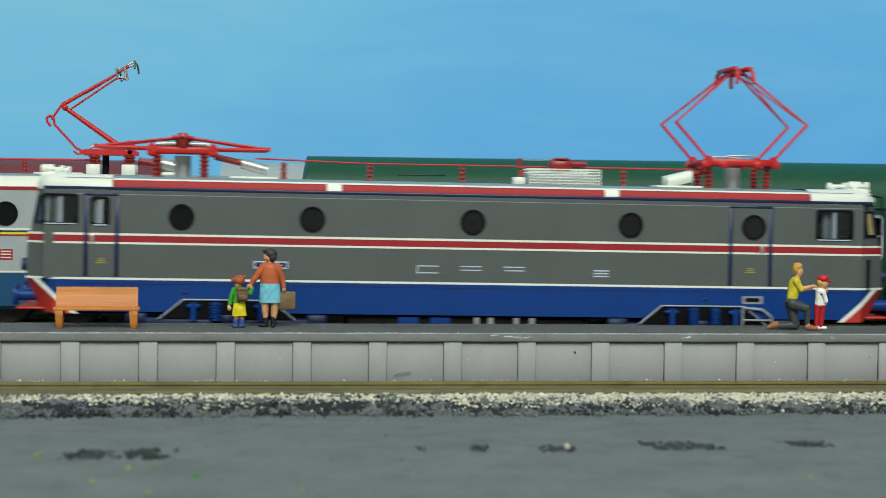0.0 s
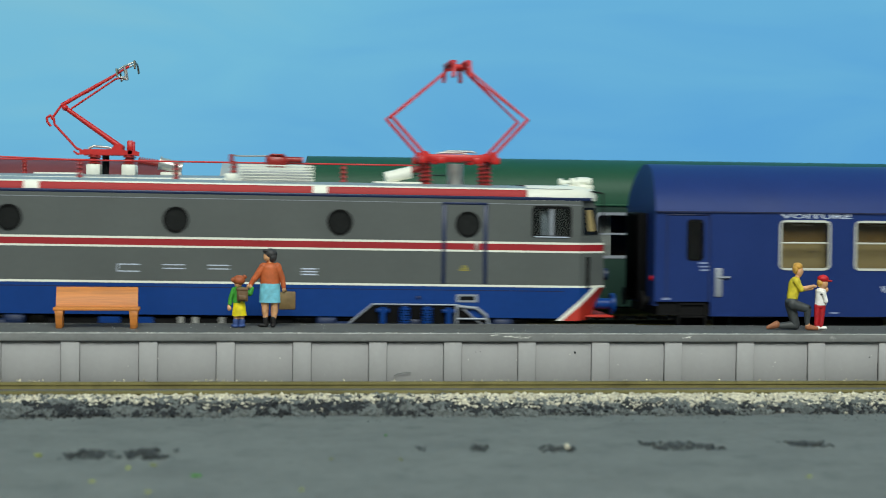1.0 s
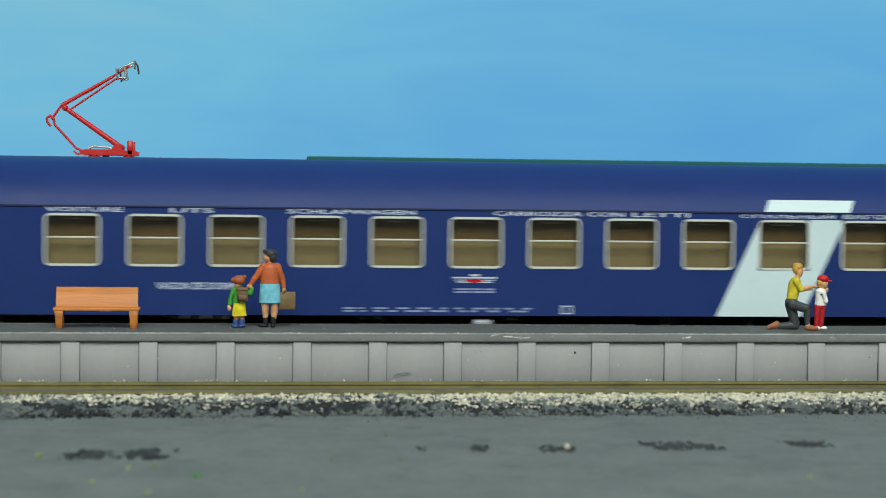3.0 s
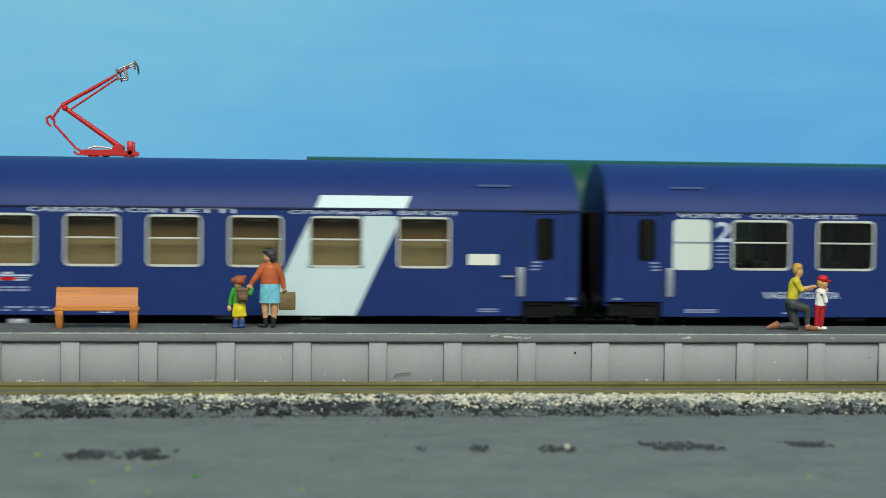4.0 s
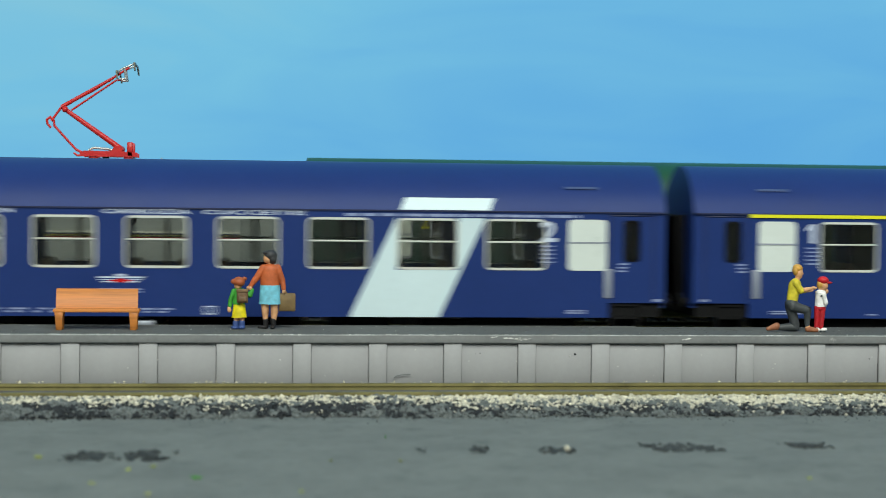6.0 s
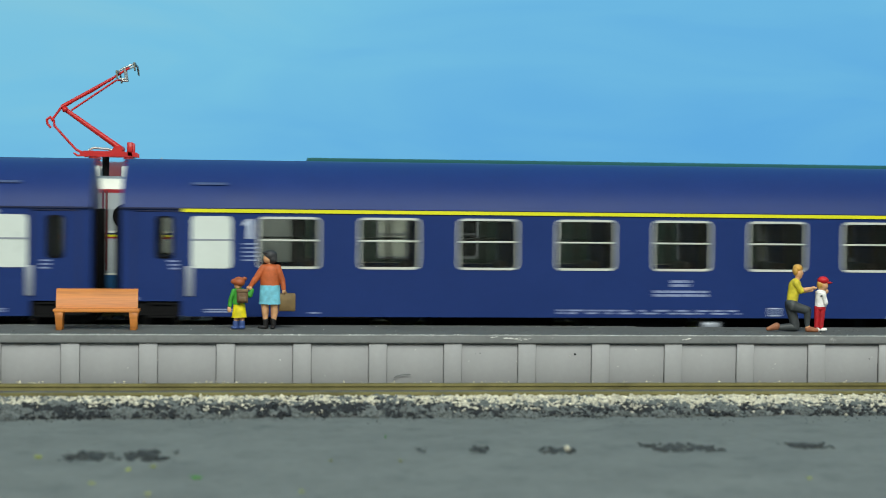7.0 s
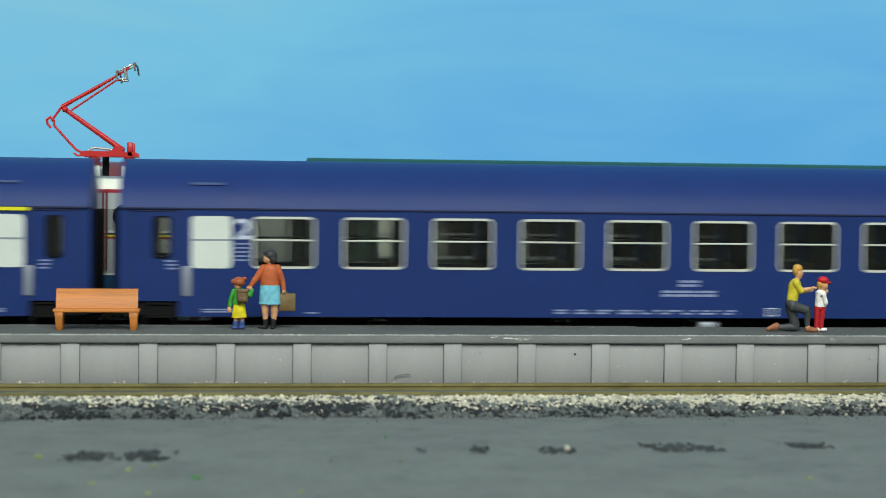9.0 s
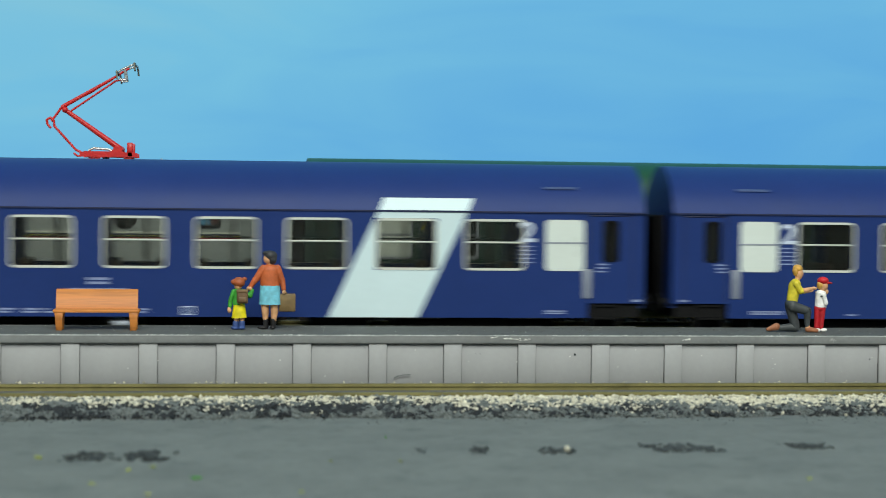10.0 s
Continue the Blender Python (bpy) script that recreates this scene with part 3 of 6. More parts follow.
A_WIN = [216.85 - 316.7 + 19.75 * k for k in range(10)] + [416.4 - 316.7]
B_WIN = [502.45 - 601.26 + 22.16 * k for k in range(10)]
C_WIN = [787.9 - 886.04 + 24.72 * k for k in range(9)]
COACH_X = {"a": 316.7, "b": 601.26, "c": 886.04, "d": 1170.4, "e": 1455.2}
coach_a = coach("sleeping_coach", COACH_X["a"], "dark blue sleeping coach with cream-framed windows and white stripe", A_WIN, 13.4, [], "sleeper")
coach_b = coach("couchette_coach", COACH_X["b"], "dark blue second class couchette coach with white stripe", B_WIN, 15.4, [-116.8, 118.8], "second")
coach_c = coach("first_class_coach", COACH_X["c"], "dark blue first class coach with a yellow line above the windows", C_WIN, 15.4, [-117.0, 118.2], "first")
coach_d = coach("second_class_coach", COACH_X["d"], "dark blue second class coach with white stripe and frosted end windows", B_WIN, 15.4, [-116.4, 118.4], "second")
coach_e = copy_thing(coach_d, pose(COACH_X["e"] * MM, TRACK_Y * MM, RAIL * MM))

MOVING, WHEELS = [], []
for ob, key in ((coach_a, "a"), (coach_b, "b"), (coach_c, "c"), (coach_d, "d"), (coach_e, "e")):
    MOVING.append((ob, COACH_X[key]))
    for wx in (-111, -83, 83, 111):
        WHEELS.append((wheelset(ob, wx, 5.5), wx, 5.5, 1))

# lettering and small print on the coaches
for x, w, s in ((-106.2, 18.6, "VOITURE"), (-76.7, 10.4, "LITS"), (-48.0, 31.5, "SCHLAFWAGEN"), (3.2, 33.0, "CARROZZA CON"), (38.2, 14.6, "LETTI"),
                (66.3, 24.6, "СПАЛЬНЫЙ"), (93.2, 14.0, "ВАГОН")):
    lettering("lettering", s, x, 39.55 - RAIL, -SIDE - 0.1, 1.1, "letter", coach_a, w)
lettering("lettering", "VAGON DE DORMIT", -79.6, 20.8 - RAIL, -SIDE - 0.06, 1.7, "letter", coach_a, 20.8)
for x, w, s in ((-120.6, 16.5, "VOITURE"), (-101.6, 27.5, "COUCHETTES"), (-46.0, 23.5, "LIEGEWAGEN"), (-1.0, 21.0, "CARROZZA"), (23.0, 25.0, "CUCCETTE")):
    lettering("lettering", s, x, 39.55 - RAIL, -SIDE - 0.1, 1.1, "letter", coach_b, w)
lettering("lettering", "VAGON CUSETA", -98.0, 19.2 - RAIL, -SIDE - 0.06, 1.7, "letter", coach_b, 20.0)
bars(coach_b, 58.0, 117.0, 39.5 - RAIL, 40.6 - RAIL, -SIDE - 0.1, 1, 5, gap=0.25)
for co_, digit in ((coach_b, "2"), (coach_c, "1"), (coach_d, "2"), (coach_e, "2")):
    for x in ((-110.9, 106.6) if digit == "2" else (-109.6, 108.2)):
        if digit == "2":
            lettering("class_number", digit, x, 33.6 - RAIL, -SIDE - 0.06, 5.0, "letter", co_, 4.2)
        else:
            bm = bmesh.new()
            plate(bm, [(x + 1.2, 33.6 - RAIL), (x + 2.5, 33.6 - RAIL), (x + 2.5, 38.5 - RAIL), (x + 1.4, 38.5 - RAIL), (x + 0.3, 37.5 - RAIL), (x + 0.3, 36.7 - RAIL), (x + 1.2, 37.2 - RAIL)], -SIDE - 0.07, -SIDE + 0.02)
            part("class_number", bm, "letter", co_, "pale class figure one")
        bm = bmesh.new()
        for k in range(5):
            box(bm, x + 0.3, x + 3.6, -SIDE - 0.05, -SIDE + 0.03, 28.2 + k - RAIL, 28.55 + k - RAIL)
        part("small_print", bm, "print", co_)
for k, (co_, lx) in enumerate(((coach_a, -1.3), (coach_b, 3.4), (coach_c, 0.6), (coach_d, 3.4), (coach_e, 3.4))):
    if k < 2:
        bm = bmesh.new()
        for hw, za, zb in ((1.2, 24.35, 24.85), (5.5, 23.8, 24.2), (4.4, 22.75, 23.05), (5.0, 23.3, 23.5)):
            box(bm, lx - hw, lx + hw, -SIDE - 0.05, -SIDE + 0.02, za - RAIL, zb - RAIL)
        part("emblem", bm, "letter", co_, "white winged emblem with a red lozenge")
        bm = bmesh.new()
        plate(bm, [(lx - 3.0, 23.2 - RAIL), (lx, 22.65 - RAIL), (lx + 3.0, 23.2 - RAIL), (lx, 23.75 - RAIL)], -SIDE - 0.09, -SIDE + 0.02)
        part("lozenge", bm, "red_lamp", co_)
        bars(co_, lx - 5, lx + 5, 20.2 - RAIL, 21.6 - RAIL, -SIDE, 2, k, gap=0.15)
    else:
        bars(co_, lx - 2.6, lx + 2.6, 22.4 - RAIL, 24.4 - RAIL, -SIDE, 2, k, gap=0.1)
        bars(co_, lx - 7, lx + 7, 19.9 - RAIL, 21.8 - RAIL, -SIDE, 2, k + 9, gap=0.1)
    base = -34.0 if k == 0 else -31.0
    bars(co_, base, base + 47, 15.4 - RAIL, 16.8 - RAIL, -SIDE, 2, 30 + k, gap=0.7)
    bm = bmesh.new()
    x = base + 54.5
    ring(bm, [(x, 15.0 - RAIL), (x + 3.0, 15.0 - RAIL), (x + 3.0, 17.1 - RAIL), (x, 17.1 - RAIL)], [(x + 0.25, 15.25 - RAIL), (x + 2.75, 15.25 - RAIL), (x + 2.75, 16.85 - RAIL), (x + 0.25, 16.85 - RAIL)], -SIDE - 0.05, -SIDE + 0.02)
    lf = part("label_frame", bm, "letter", co_)
    bm = bmesh.new()
    plate(bm, [(x + 0.2, 15.2 - RAIL), (x + 2.8, 15.2 - RAIL), (x + 2.8, 16.9 - RAIL), (x + 0.2, 16.9 - RAIL)], -SIDE - 0.03, -SIDE + 0.02)
    part("label_field", bm, "vent", lf)
    if k:
        bars(co_, -118.5, -110, 15.5 - RAIL, 16.6 - RAIL, -SIDE, 2, 50 + k, gap=0.1)
    bars(co_, -93, -90.5, 15.3 - RAIL, 15.9 - RAIL, -SIDE, 1, 60 + k)
    bars(co_, 113.5, 118.5, 15.5 - RAIL, 16.6 - RAIL, -SIDE, 2, 70 + k, gap=0.1)
bm = bmesh.new()
box(bm, -124.1, 124.1, -SIDE - 0.36, -SIDE, 40.0 - RAIL, 40.85 - RAIL)
part("yellow_line", bm, "yellow_line", coach_c, "bright yellow first class line")
bm = bmesh.new()
plate(bm, round_rect(427.4 - 316.7, 435 - 316.7, 27.2 - RAIL, 30.0 - RAIL, 0.4), -SIDE - 0.1, -SIDE + 0.02)
part("destination_board", bm, "white", coach_a, "white destination board")
for co_ in (coach_a, coach_b, coach_c, coach_d, coach_e):
    for x in ((117.5,) if co_ is coach_a else (-117.5, 117.5)):
        bm = bmesh.new()
        prism_x(bm, [(-13.7, 46.75 - RAIL), (-12.3, 46.75 - RAIL), (-12.3, 47.4 - RAIL), (-13.3, 47.25 - RAIL)], x - 4.2, x + 4.2)
        part("roof_vent", bm, "vent", co_)

# ---------------------------------------------------------------- the locomotive
LX = 57.3


def insulator(bm, x, y, z0, z1, r):
    """A ribbed post, turned from one profile."""
    n = max(3, int((z1 - z0) / 0.9))
    h = (z1 - z0) / n
    prof = [(r * 0.6, z0)]
    for k in range(n):
        z = z0 + (k + 0.5) * h
        prof += [(r * 0.6, z - 0.24), (r, z - 0.2), (r * 0.8, z + 0.2), (r * 0.6, z + 0.24)]
    prof.append((r * 0.6, z1))
    rows = [[bm.verts.new((x + q * math.cos(a), y + q * math.sin(a), z)) for a in (math.pi * i / 6 for i in range(12))] for q, z in prof]
    for p, q in zip(rows, rows[1:]):
        for i in range(12):
            bm.faces.new((p[i], p[(i + 1) % 12], q[(i + 1) % 12], q[i]))
    bm.faces.new(rows[0][::-1])
    bm.faces.new(rows[-1])


def diamond_pantograph(parent, x, z, height, half):
    """Raised double-arm pantograph; x, z: middle of its base frame."""
    bm = bmesh.new()
    for y in (-7.6, 7.6):
        box(bm, x - 9.8, x + 9.8, y - 0.6, y + 0.6, z - 0.9, z + 0.8, 0.12)
        for dx in (-9.2, -4.6, 4.6, 9.2):
            box(bm, x + dx - 1.1, x + dx + 1.1, y - 0.85, y + 0.85, z - 1.5, z + 0.2, 0.12)
        for dx in (-8.6, 8.6):
            rod(bm, (x + dx, y - 1.0, z + 0.6), (x + dx, y + 1.0, z + 0.6), 0.95, 12)
    for dx in (-9, -3.5, 3.5, 9):
        box(bm, x + dx - 0.7, x + dx + 0.7, -7.6, 7.6, z - 0.9, z + 0.5, 0.2)
    base = part("pantograph", bm, "panto", parent, "raised red diamond pantograph")
    bm = bmesh.new()
    for y in (-7.8, 7.8):
        chain(bm, [(x - 4, y, z + 1.2), (x - 3, y, z + 1.6), (x + 3, y, z + 1.6), (x + 4, y, z + 1.2)], 0.3)
    part("spring", bm, "alu", base)
    bm = bmesh.new()
    knee = z + height * 0.405
    for s in (-1, 1):
        for y in (-7.8, 7.8):
            chain(bm, [(x + s * 8.6, y, z + 0.5), (x + s * half, y, knee)], 0.42)
        part("lower_arm", bm, "panto", base, "slender red tubular lower arm")
        bm = bmesh.new()
        for y in (-7.8, 7.8):
            chain(bm, [(x + s * half, y, knee), (x + s * 1.8, y * 0.4, z + height - 1.5)], 0.3)
        chain(bm, [(x + s * (half - 0.4), -7.8, knee + 0.2), (x + s * 1.5, 2.5, z + height - 1.5)], 0.2)
        if s > 0:
            chain(bm, [(x + half - 0.4, 7.8, knee + 0.2), (x + 1.5, -2.5, z + height - 1.5)], 0.2)
        rod(bm, (x + s * 1.8, -2.6, z + height - 1.5), (x + s * 1.8, 2.6, z + height - 1.5), 0.4)
        part("upper_arm", bm, "panto", base, "slender red tubular upper arm")
        bm = bmesh.new()
    bm.free()
    bm = bmesh.new()
    for s in (-1, 1):
        box(bm, x + s * 1.9 - 0.9, x + s * 1.9 + 0.9, -7.5, 7.5, z + height - 1.0, z + height + 0.1, 0.3)
        chain(bm, [(x + s * 1.9, -7.5, z + height - 0.4), (x + s * 1.9, -9.6, z + height - 1.4), (x + s * 2.2, -10.4, z + height - 4.2)], 0.55)
        chain(bm, [(x + s * 1.9, 7.5, z + height - 0.4), (x + s * 1.9, 9.6, z + height - 1.4), (x + s * 2.2, 10.4, z + height - 4.2)], 0.55)
    rod(bm, (x - 1.9, -2.6, z + height - 1.3), (x + 1.9, -2.6, z + height - 1.3), 0.7)
    rod(bm, (x - 1.9, 2.6, z + height - 1.3), (x + 1.9, 2.6, z + height - 1.3), 0.7)
    part("collector_head", bm, "panto", base)
    return base


def folded_pantograph(parent, x0, x1, z):
    """Lowered pantograph between x0 and x1."""
    m = (x0 + x1) / 2
    bm = bmesh.new()
    for y in (-6.2, 6.2):
        box(bm, m - 8.4, m + 8.4, y - 0.6, y + 0.6, z - 0.9, z + 0.7, 0.12)
        for dx in (-7.6, 7.6):
            box(bm, m + dx - 1.1, m + dx + 1.1, y - 0.85, y + 0.85, z - 1.5, z + 0.3, 0.12)
        for dx in (-7.6, 7.6):
            rod(bm, (m + dx, y - 1.0, z + 0.6), (m + dx, y + 1.0, z + 0.6), 0.95, 12)
    for dx in (-7.6, -3.0, 3.0, 7.6):
        box(bm, m + dx - 0.7, m + dx + 0.7, -6.2, 6.2, z - 0.9, z + 0.5, 0.2)
    base = part("pantograph", bm, "panto", parent, "lowered red diamond pantograph")
    for s in (-1, 1):
        bm = bmesh.new()
        for y in (-6.6, 6.6):
            rod(bm, (m + s * 1.8, y, z + 1.5), (m + s * 6.4, y, z + 1.3), 0.5, 10)
            for k in range(6):
                q = m + s * (2.2 + 0.75 * k)
                rod(bm, (q - 0.14, y, z + 1.45), (q + 0.14, y, z + 1.45), 0.66, 10)
        part("tension_spring", bm, "alu", base, "bright coil spring")
    bm = bmesh.new()
    box(bm, m - 1.2, m + 1.2, -7.2, 7.2, z + 0.4, z + 4.2, 0.25)
    box(bm, m - 1.9, m + 1.9, -7.4, 7.4, z + 2.6, z + 3.4, 0.2)
    part("head_rest", bm, "insul", base, "brown-red resting block")
    for s, e in ((-1, x0), (1, x1)):
        bm = bmesh.new()
        for y in (-5.8, 5.8):
            chain(bm, [(m + s * 7.6, y, z + 0.3), (e - s * 0.6, y, z + 0.4)], 0.42)
        rod(bm, (e, -6.2, z + 0.6), (e, 6.2, z + 0.6), 0.55)
        part("lower_arm", bm, "panto", base, "folded red lower arm")
        bm = bmesh.new()
        for y in (-5.8, 5.8):
            chain(bm, [(e - s * 0.6, y, z + 0.6), (m + s * 2, y * 0.5, z + 3.0)], 0.32)
        part("upper_arm", bm, "panto", base, "folded red upper arm")
    bm = bmesh.new()
    for s in (-1, 1):
        box(bm, m + s * 2 - 0.8, m + s * 2 + 0.8, -8, 8, z + 2.6, z + 3.5, 0.3)
        box(bm, m + s * 1.6 - 0.5, m + s * 1.6 + 0.5, -1, 1, z, z + 2.7)
    chain(bm, [(m, -9, z + 3.6), (m, -8, z + 3.2), (m, 8, z + 3.2), (m, 9, z + 3.6)], 0.5)
    part("collector_head", bm, "panto", base)
    return base


def locomotive():
    c = thing("electric_locomotive", LX, TRACK_Y, RAIL, "grey and blue electric locomotive with red belt and raised pantograph", "locomotive")
    N = -SIDE

    def z(v):
        return v - RAIL

    def x(v):
        return v - LX

    flat = 101.3
    cabs = [(x(-46.6), x(-38.7), z(35.8), z(42.6)), (x(146.6), x(155.8), z(35.0), z(42.2))]
    doorwin = (x(-35.1), x(-31.2), z(35.6), z(42.0))
    for s in (-1, 1):
        y0 = N if s < 0 else SIDE - 1.0
        bm = bmesh.new()
        wall_with_holes(bm, -flat, flat, z(22.6), z(44.0), y0, y0 + 1.0, cabs + [doorwin])
        part("side_wall", bm, "loco_grey", c)
        bm = bmesh.new()
        box(bm, -flat, flat, y0 + (-0.02 if s < 0 else 0), y0 + 1.0 + (0 if s < 0 else 0.02), z(14.5), z(22.4))
        part("lower_side", bm, "loco_blue", c, "bright blue lower body side")
    # nose panels
    for e in (-1, 1):
        bm = bmesh.new()
        pts = [(-SIDE, 0.0), (-SIDE + 4.6, 1.0), (SIDE - 4.6, 1.0), (SIDE, 0.0)]
        levels = ((z(22.5), 108.4), (z(30), 108.2), (z(34), 107.4), (z(44.0), 105.6))
        rows = [[bm.verts.new((e * (flat + (L - flat) * k), y, zz)) for y, k in pts] for zz, L in levels]
        for a, b in zip(rows, rows[1:]):
            for i in range(3):
                bm.faces.new((a[i], a[i + 1], b[i + 1], b[i]))
        bm.faces.new(rows[-1])
        part("nose", bm, "loco_grey", c, "sloping grey cab front", smooth=15)
        bm = bmesh.new()
        pts2 = [(-SIDE, 0.0), (-SIDE + 4.6, 1.0), (SIDE - 4.6, 1.0), (SIDE, 0.0)]
        rows = [[bm.verts.new((e * (flat + (L - flat) * k), y, zz)) for y, k in pts2] for zz, L in ((z(14.0), 104.5), (z(22.5), 108.4))]
        for i in range(3):
            bm.faces.new((rows[0][i], rows[0][i + 1], rows[1][i + 1], rows[1][i]))
        part("lower_nose", bm, "apron_red", c, "red lower nose")
        # corner window on the slanted panel
        for s in (-1, 1):
            def on(u, zz, off=0.12):
                k = (zz - z(34)) / (z(44.0) - z(34))
                L = 107.4 + (105.6 - 107.4) * k
                px, py = flat + (L - flat) * u, SIDE - 4.6 * u
                nx_, ny_ = 4.6, L - flat
                q = math.hypot(nx_, ny_)
                return (e * (px + off * nx_ / q), s * (py + off * ny_ / q), zz)
            bm = bmesh.new()
            f = [bm.verts.new(on(u, zz)) for u, zz in ((0.1, z(35.6)), (0.94, z(35.6)), (0.94, z(42.4)), (0.1, z(42.4)))]
            g = [bm.verts.new(on(u, zz, 0.02)) for u, zz in ((0.1, z(35.6)), (0.94, z(35.6)), (0.94, z(42.4)), (0.1, z(42.4)))]
            bm.faces.new(f)
            for i in range(4):
                bm.faces.new((f[i], f[(i + 1) % 4], g[(i + 1) % 4], g[i]))
            cw = part("corner_window", bm, "dark_glass", c, "dark glossy corner window")
            # strip added in the pane: beige curtain east, only a bluish-grey tone west
            bm = bmesh.new()
            f = [bm.verts.new(on(u, zz, 0.15)) for u, zz in ((0.40, z(36.4)), (0.74, z(36.4)), (0.66, z(41.8)), (0.34, z(41.8)))]
            g = [bm.verts.new(on(u, zz, 0.02)) for u, zz in ((0.40, z(36.4)), (0.74, z(36.4)), (0.66, z(41.8)), (0.34, z(41.8)))]
            bm.faces.new(f)
            for i in range(4):
                bm.faces.new((f[i], f[(i + 1) % 4], g[(i + 1) % 4], g[i]))
            part("curtain", bm, "beige" if e > 0 else "vent", cw, "narrow strip in the corner window, a curtain at the east end")
        plate_pts = [(-SIDE + 6, z(35.8)), (-0.6, z(35.8)), (-0.6, z(42.6)), (-SIDE + 6, z(42.6))]
        for s in (-1, 1):
            bm = bmesh.new()
            a = [bm.verts.new((e * (107.25 - 1.8 * (zz - z(34.6)) / 10 + 0.1), s * yy, zz)) for yy, zz in plate_pts]
            bm.faces.new(a)
            part("windscreen", bm, "dark_glass", c, "dark windscreen pane")
        for y in (-9.5, 9.5):
            bm = bmesh.new()
            rod(bm, (e * 106.5, y, z(25.5)), (e * 109.6, y, z(25.5)), 1.5, 14)
            part("headlamp", bm, "bogie_blue", c, "round dark blue headlamp")
        for y in (-10, 10):
            bm = bmesh.new()
            rod(bm, (e * 103, y, z(18.0)), (e * 110.5, y, z(18.0)), 1.4, 12)
            rod(bm, (e * 110.5, y, z(18.0)), (e * 111.3, y, z(18.0)), 2.7, 16)
            part("buffer", bm, "loco_blue", c, "blue buffer")
        # red apron behind a slanted white line that runs round the corner
        bm = bmesh.new()
        plate(bm, [(e * 97.0, z(13.9)), (e * flat, z(13.9)), (e * flat, z(17.6))], N - 0.06, N + 0.5)
        part("apron", bm, "apron_red", c, "red front apron")
        bm = bmesh.new()
        plate(bm, [(e * 95.4, z(13.9)), (e * 97.0, z(13.9)), (e * flat, z(17.6)), (e * flat, z(19.0))], N - 0.1, N + 0.3)
        part("slanted_line", bm, "white", c)

        def low(u, zz, off):
            L = 104.5 + (108.4 - 104.5) * (zz - z(14.0)) / 8.5
            q = math.hypot(4.6, L - flat)
            return (e * (flat + (L - flat) * u + off * 4.6 / q), -SIDE + 4.6 * u - off * (L - flat) / q, zz)

        for nm, m_, pts3, off in (("corner_line", "white", ((0, 17.6), (0.78, 22.2), (0.54, 22.2), (0, 19.0)), 0.12), ("corner_panel", "loco_blue", ((0, 19.0), (0.54, 22.2), (0, 22.2)), 0.06)):
            bm = bmesh.new()
            a = [bm.verts.new(low(u, z(v), off)) for u, v in pts3]
            b = [bm.verts.new(low(u, z(v), -0.2)) for u, v in pts3]
            bm.faces.new(a)
            for i in range(len(a)):
                bm.faces.new((a[i], a[(i + 1) % len(a)], b[(i + 1) % len(a)], b[i]))
            part(nm, bm, m_, c)
        bm = bmesh.new()
        box(bm, min(e * 101.5, e * 110.5), max(e * 101.5, e * 110.5), N + 2.6, SIDE - 2.6, z(14.6), z(15.2), 0.2)
        part("step_plate", bm, "apron_red", c)
        for s in (-1, 1) if e > 0 else ():
            bm = bmesh.new()
            chain(bm, [(e * 104.4, s * 11.9, z(46.5)), (e * 107.4, s * 12.6, z(46)), (e * 107.9, s * 12.6, z(37)), (e * 107.6, s * 12.0, z(36))], 0.22)
            part("mirror_rail", bm, "black", c)
        # roof front: white cap and lamp housing
        bm = bmesh.new()
        rows = []
        for zz, L, w in ((z(44.0), 105.8, SIDE), (z(45.4), 105.9, SIDE), (z(46.9), 105.2, SIDE - 1.2), (z(47.8), 104.2, SIDE - 5.5)):
            q = max(0.0, L - flat - 0.2)
            rows.append([bm.verts.new((e * px, py, zz)) for px, py in ((87.6, -w), (flat, -w), (L, -w + 4.0), (L, w - 4.0), (flat, w), (87.6, w))])
        for a, b in zip(rows, rows[1:]):
            for i in range(5):
                bm.faces.new((a[i], a[i + 1], b[i + 1], b[i]))
        bm.faces.new(rows[-1])
        part("cab_roof", bm, "white", c, "white cab roof edge")
        bm = bmesh.new()
        box(bm, min(e * 99.5, e * 105.6), max(e * 99.5, e * 105.6), -9, 9, z(47.0), z(48.2), 0.3, 2)
        for y in (-8.6, 7.5):
            rod(bm, (e * 100.2, y, z(49.0)), (e * 104.8, y, z(48.9)), 0.42, 12, 0.5)
            for q, r in ((100.3, 0.85), (104.6, 0.95)):
                rod(bm, (e * q - 0.5, y, z(49.0)), (e * q + 0.5, y, z(49.0)), r, 12)
            box(bm, min(e * 100.6, e * 102), max(e * 100.6, e * 102), y - 0.6, y + 0.6, z(47.8), z(49.2), 0.2)
        rod(bm, (e * 103.2, 0, z(48.9)), (e * 106.2, 0, z(48.9)), 1.3, 14)
        part("horn_housing", bm, "white", c, "white horns and lamp housing")
    # belts
    bm = bmesh.new()
    box(bm, -flat, flat, N - 0.06, N + 0.2, z(31.4), z(33.0))
    part("red_belt", bm, "loco_red", c, "red belt line")
    for za, zb in ((33.0, 33.55), (30.9, 31.4), (22.2, 22.75)):
        bm = bmesh.new()
        box(bm, -flat, flat, N - 0.07, N + 0.2, z(za), z(zb))
        part("white_line", bm, "white", c)
